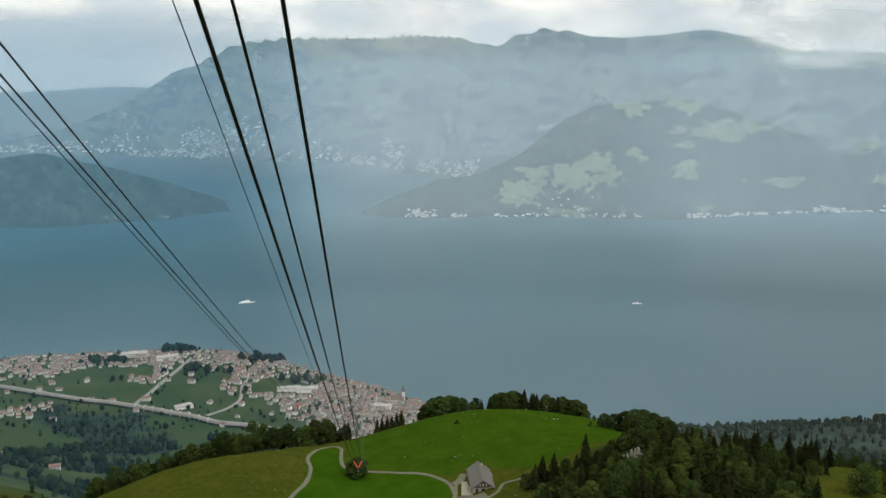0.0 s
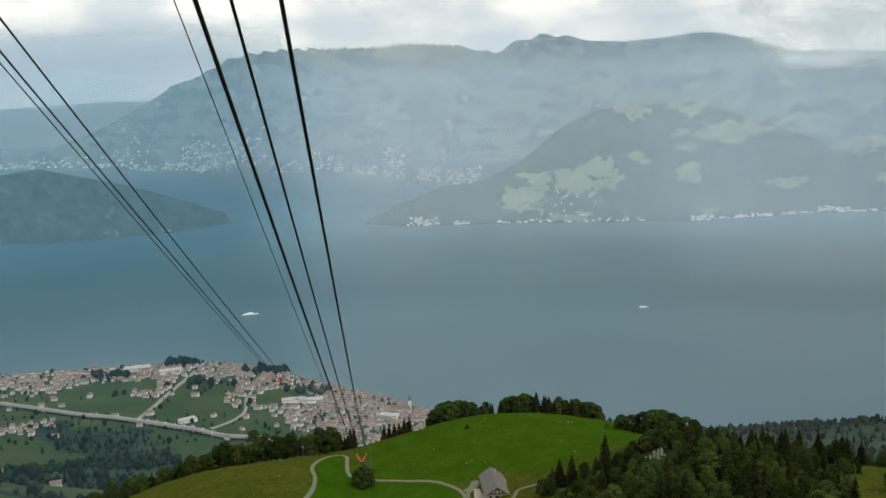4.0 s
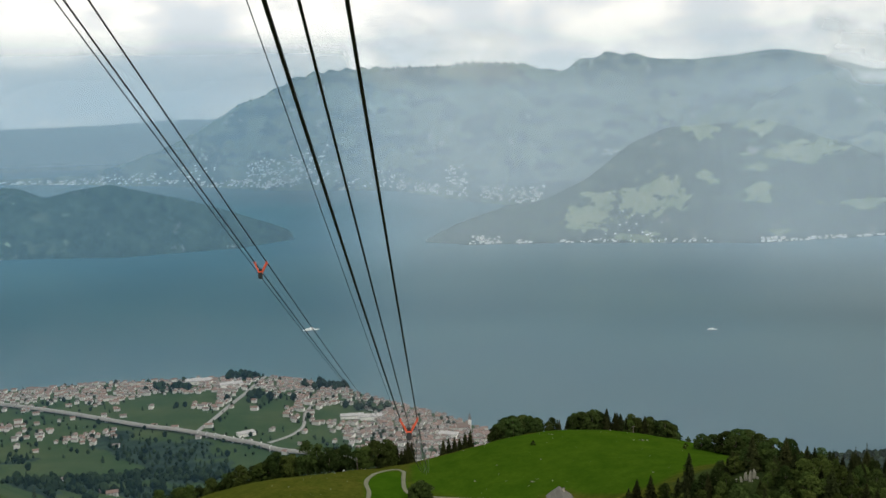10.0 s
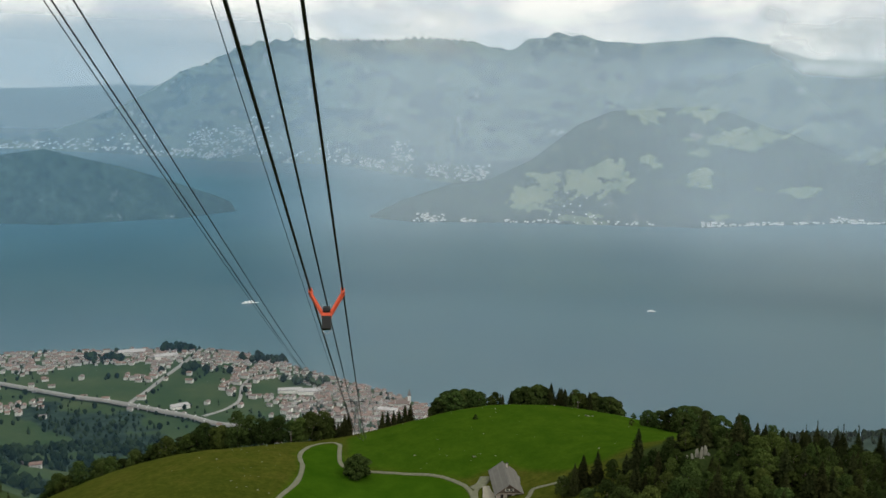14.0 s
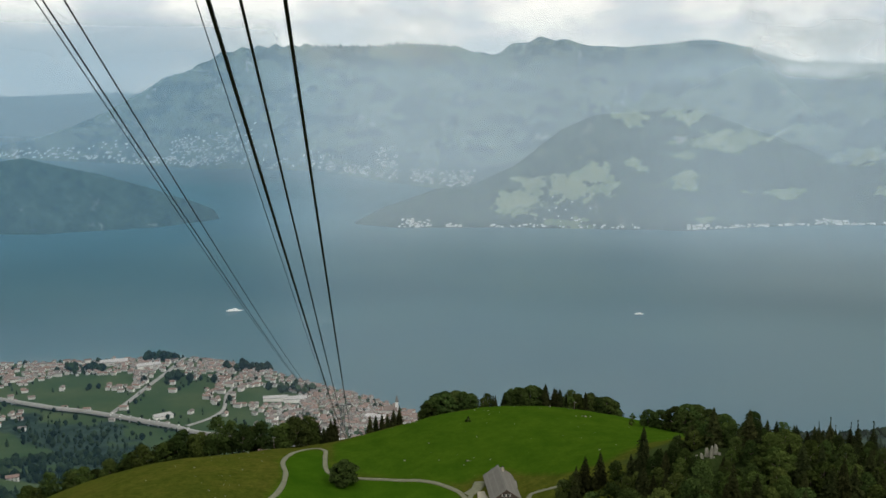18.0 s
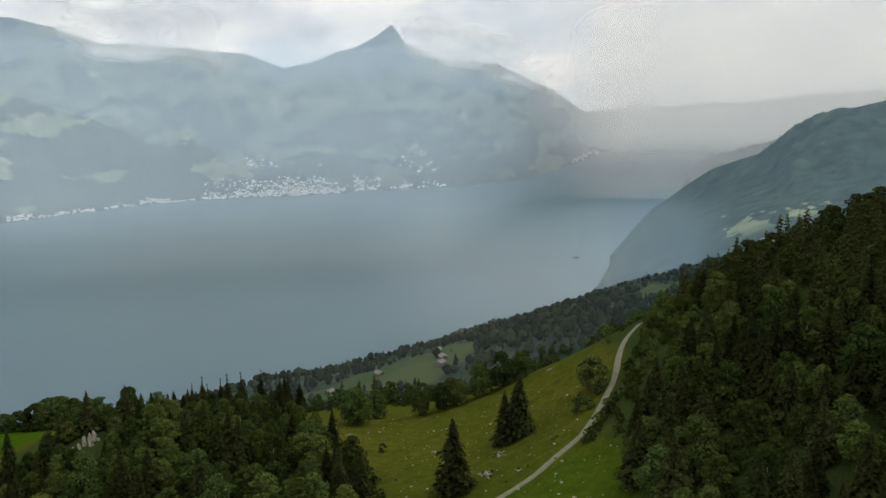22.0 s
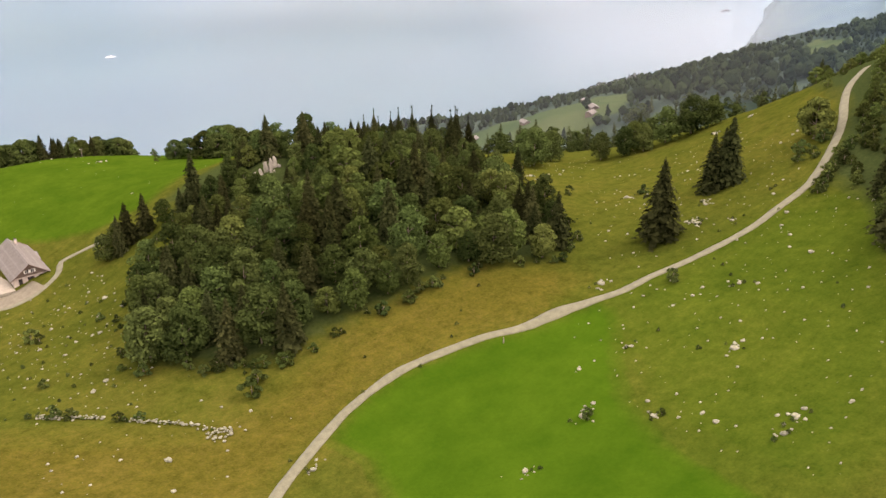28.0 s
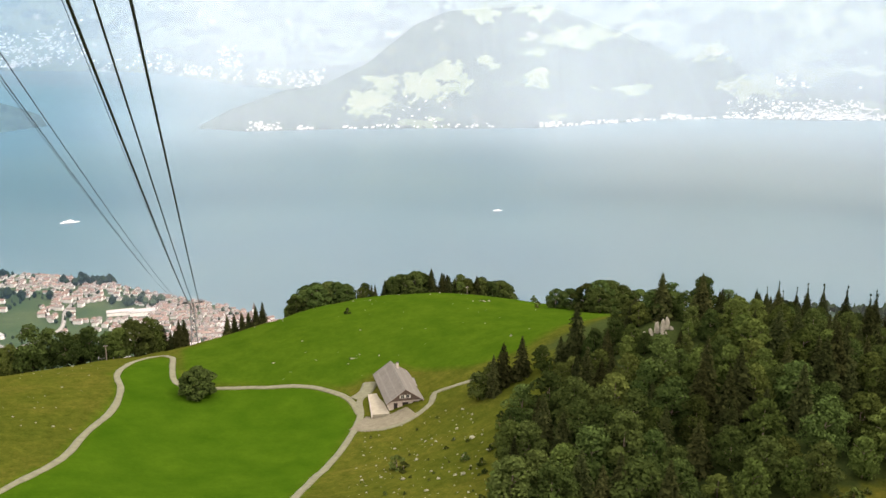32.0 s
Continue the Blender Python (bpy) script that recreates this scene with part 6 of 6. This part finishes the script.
keep = (r3.uniform(0, 1, n) < chance) & ~((aq > 50) & (rq > 1650)) & (dq > 4) & (rq > 330) & (aq > -42) & (aq < 76) & ~clear & ~((Q[:, 0] >= 300) & (Q[:, 1] < 330))
for poly in FIELDS + [EAST_WOOD, KNOLL_WOOD]:
    keep &= ~inside(poly, Q[:, 0], Q[:, 1])
Q, rq = Q[keep], rq[keep]
cells, sel = {}, []
for k, (p, rr) in enumerate(zip(Q, rq)):
    sp = 6.5 if rr < 900 else 9.5
    c = (int(p[0] // 10), int(p[1] // 10))
    if all(np.hypot(*(p - q)) > sp for i in (-1, 0, 1) for j in (-1, 0, 1) for q in cells.get((c[0] + i, c[1] + j), ())):
        cells.setdefault(c, []).append(p)
        sel.append(k)
Q, rq = Q[sel], rq[sel]
hq = r3.uniform(6, 16, len(Q)) * (0.55 + 0.8 * fbm(Q[:, 0] / 45, Q[:, 1] / 45, 2, 17)) * np.where(shore_y(Q[:, 0]) - Q[:, 1] < 640, 0.75, 1.0)
pointed = r3.uniform(0, 1, len(Q)) < 0.35
close = rq < 780
medium_trees(Q[close], heights(Q[close, 0], Q[close, 1]) - 0.3, hq[close] / 15.0, pointed[close], "woodland", "mixed woods on the slope just below the near hill")
small_trees(Q[~close], heights(Q[~close, 0], Q[~close, 1]) - 0.3, hq[~close], pointed[~close], "woodland", "mixed woods and hedgerow trees on the slopes below", FAR_LEAVES)
for cx, cy, n in ((-452, 2205, 26), (-243, 2094, 30), (-600, 2100, 16), (-380, 1990, 10), (-120, 1900, 10)):
    T2 = np.stack([cx + r3.normal(size=n) * 26, cy + r3.normal(size=n) * 12], -1)
    small_trees(T2, heights(T2[:, 0], T2[:, 1]), r3.uniform(14, 24, n), np.zeros(n, bool), "tree_clump", "clump of large dark park trees by the lakeside village", FAR_LEAVES)

# ---- settlements on the far shores ----
FAR_WALL = simple("white_distant_walls", (0.70, 0.68, 0.64), 0.9, vary=0.12, scale=0.05)


def far_settlement(name, label, rows, shore=None):
    """Rows of bearing from-to, distance from-to (behind the shore, where one is given), count, size: gabled blocks standing on the far slopes."""
    V, F, RV, RF = [], [], [], []
    for a0, a1, d0, d1, count, size in rows:
        for k in range(count):
            u = r3.uniform()
            az = math.radians(a0 + (a1 - a0) * u)
            rr = d0 + (d1 - d0) * r3.uniform() ** 1.6
            if shore:
                rr += float(np.interp(math.degrees(az), [p[0] for p in shore], [p[1] for p in shore]))
            x, y = EYE0[0] + rr * math.sin(az), EYE0[1] + rr * math.cos(az)
            z = max(place_z(x, y), 0.5)
            big = 1.0 + 0.9 * (r3.uniform() < 0.1)
            l, w, h = big * size * r3.uniform(0.5, 1.4), big * size * r3.uniform(0.4, 0.75), size * r3.uniform(0.4, 0.8)
            m = pose(x, y, z, 0, 0, r3.uniform(-40, 40))
            n = len(V)
            V += [tuple(m @ Vector(q)) for q in [(-l, -w, -h), (l, -w, -h), (l, w, -h), (-l, w, -h), (-l, -w, h), (l, -w, h), (l, w, h), (-l, w, h)]]
            F += [tuple(n + i for i in q) for q in [(0, 1, 5, 4), (1, 2, 6, 5), (2, 3, 7, 6), (3, 0, 4, 7)]]
            n = len(RV)
            RV += [tuple(m @ Vector(q)) for q in [(-l * 1.1, -w * 1.15, h), (l * 1.1, -w * 1.15, h), (l * 1.1, w * 1.15, h), (-l * 1.1, w * 1.15, h), (-l * 1.1, 0, h * 1.5), (l * 1.1, 0, h * 1.5)]]
            RF += [tuple(n + i for i in q) for q in [(0, 1, 5, 4), (2, 3, 4, 5), (1, 2, 5), (3, 0, 4)]]
    tagged(mesh_object(name, drawn_in(np.array(V)), F, FAR_WALL), label, "distant village", kind="stuff")
    tagged(mesh_object(name + "_roofs", drawn_in(np.array(RV)), RF, FLAT), label, "distant village", kind="stuff")


far_settlement("distant_village", "white houses of a village on the far shore", [(31.8, 40.6, 6, 40, 230, 5.5), (33.8, 40.2, 15, 110, 260, 5), (36.5, 39.4, 15, 150, 120, 5.5), (34.6, 36.4, 230, 300, 22, 6), (31.9, 33.8, 60, 160, 22, 4.5), (41.2, 42.8, 10, 110, 50, 7), (43.5, 47.4, 10, 50, 26, 7), (44, 46.5, 120, 260, 14, 6),
                                                                                            (55, 57.4, 20, 120, 30, 16), (57.5, 66, 20, 200, 90, 20)], MASSIF_SHORE)
far_settlement("distant_village", "white houses strung along the far shore", [(20.9, 22.2, 8, 30, 30, 7), (22.2, 28, 6, 20, 60, 5.5), (28.2, 30.0, 10, 60, 40, 7), (30, 31.4, 6, 20, 14, 6), (8.5, 18, 6, 22, 40, 5), (10, 15, 20, 160, 14, 4.5), (2.8, 4.8, 8, 70, 44, 6), (5.8, 6.8, 8, 30, 14, 6)], NASE_SHORE)
far_settlement("distant_village", "pale houses of towns beyond the strait", [(-11.2, -6.0, 30, 420, 230, 15), (-10.5, -7, 200, 450, 60, 13), (-14.5, -9.4, 20, 140, 60, 15), (-5.8, -2.4, 20, 80, 60, 11), (-3.2, -1.2, 20, 160, 70, 12), (-0.6, 1.0, 20, 80, 40, 14), (1.4, 2.8, 20, 260, 80, 11), (3.6, 5.0, 20, 90, 40, 11),
                                                                                      (5.4, 7.6, 20, 120, 70, 10), (-27, -13, 100, 600, 190, 17)], MASSIF_SHORE)
far_settlement("distant_village", "scattered pale farmhouses on the mountain meadows", [(10, 16, 4850, 5150, 3, 4), (32, 48, 5700, 6300, 14, 5), (64.5, 66.5, 1850, 2350, 26, 6), (66, 69, 2150, 2500, 12, 6)])

# ---- boats ----
HULL = simple("white_boat_paint", (0.80, 0.80, 0.78), 0.4, vary=0.06)
DARK_HULL = simple("dark_barge_hull", (0.07, 0.07, 0.07), 0.6, vary=0.2)


def boat(name, label, x, y, length, turn, mat, mast=False):
    ob = thing(name, x, y, 0.0, label, "boat", "boats on the lake", turn)
    l, w = length / 2, length * 0.11
    part("hull", Mesh().add([(-l, -w, 1.4), (l * 0.6, -w, 1.4), (l, 0, 1.7), (l * 0.6, w, 1.4), (-l, w, 1.4), (-l * 0.95, -w * 0.7, -0.5), (l * 0.55, -w * 0.7, -0.5), (l * 0.9, 0, -0.5), (l * 0.55, w * 0.7, -0.5), (-l * 0.95, w * 0.7, -0.5)],
         [(0, 1, 2, 3, 4), (5, 6, 1, 0), (6, 7, 2, 1), (7, 8, 3, 2), (8, 9, 4, 3), (9, 5, 0, 4)]), mat, ob)
    part("cabin", Mesh().box(-l * 0.7, l * 0.35, -w * 0.7, w * 0.7, 1.4, 1.4 + length * 0.07), mat, ob)
    part("bridge", Mesh().box(-l * 0.2, l * 0.2, -w * 0.55, w * 0.55, 1.4 + length * 0.07, 1.4 + length * 0.12), mat, ob)
    if mast:
        part("sail", Mesh().add([(0, 0, 1.6), (-l * 0.8, 0.05, 1.8), (0, 0, length * 1.3), (0, 0.08, 1.6)], [(0, 1, 2), (3, 2, 1), (0, 2, 3), (0, 3, 1)]), mat, ob)
    return ob


boat("passenger_ship", "white passenger ship crossing the lake", -361, 2757, 52, 12, HULL)
boat("motor_ship", "small white motor ship on the lake", 817, 2580, 30, -8, HULL)
boat("barge", "dark cargo barge on the lake", 2580, 1875, 42, -20, DARK_HULL)

# ---- poles and posts ----
POLE_WOOD = simple("weathered_pole_wood", (0.20, 0.17, 0.14), 0.9, vary=0.3, scale=4.0)


def pole(x, y, h, label, arm=True):
    ob = thing("utility_pole" if arm else "marker_post", x, y, place_z(x, y), label, "pole")
    part("shaft", Mesh().tube([(0, 0, -0.6), (0, 0, h * 0.5), (0, 0, h)], [0.14, 0.12, 0.09], 8), POLE_WOOD, ob)
    if arm:
        part("crossarm", Mesh().beam((-0.7, 0, h - 0.5), (0.7, 0, h - 0.5), 0.1, 0.12), POLE_WOOD, ob)
        for s in (-0.55, 0.55):
            part("insulator", Mesh().tube([(s, 0, h - 0.45), (s, 0, h - 0.3), (s, 0, h - 0.2)], [0.05, 0.06, 0.03], 8), WHITE, ob)
    return ob


pole(113, 537, 4.2, "weathered wooden pole on the grassy crest")
pole(-40, 503, 6.0, "wooden utility pole before the dark trees")
pole(114, 262, 1.5, "short wooden marker post beside the farm road", False)
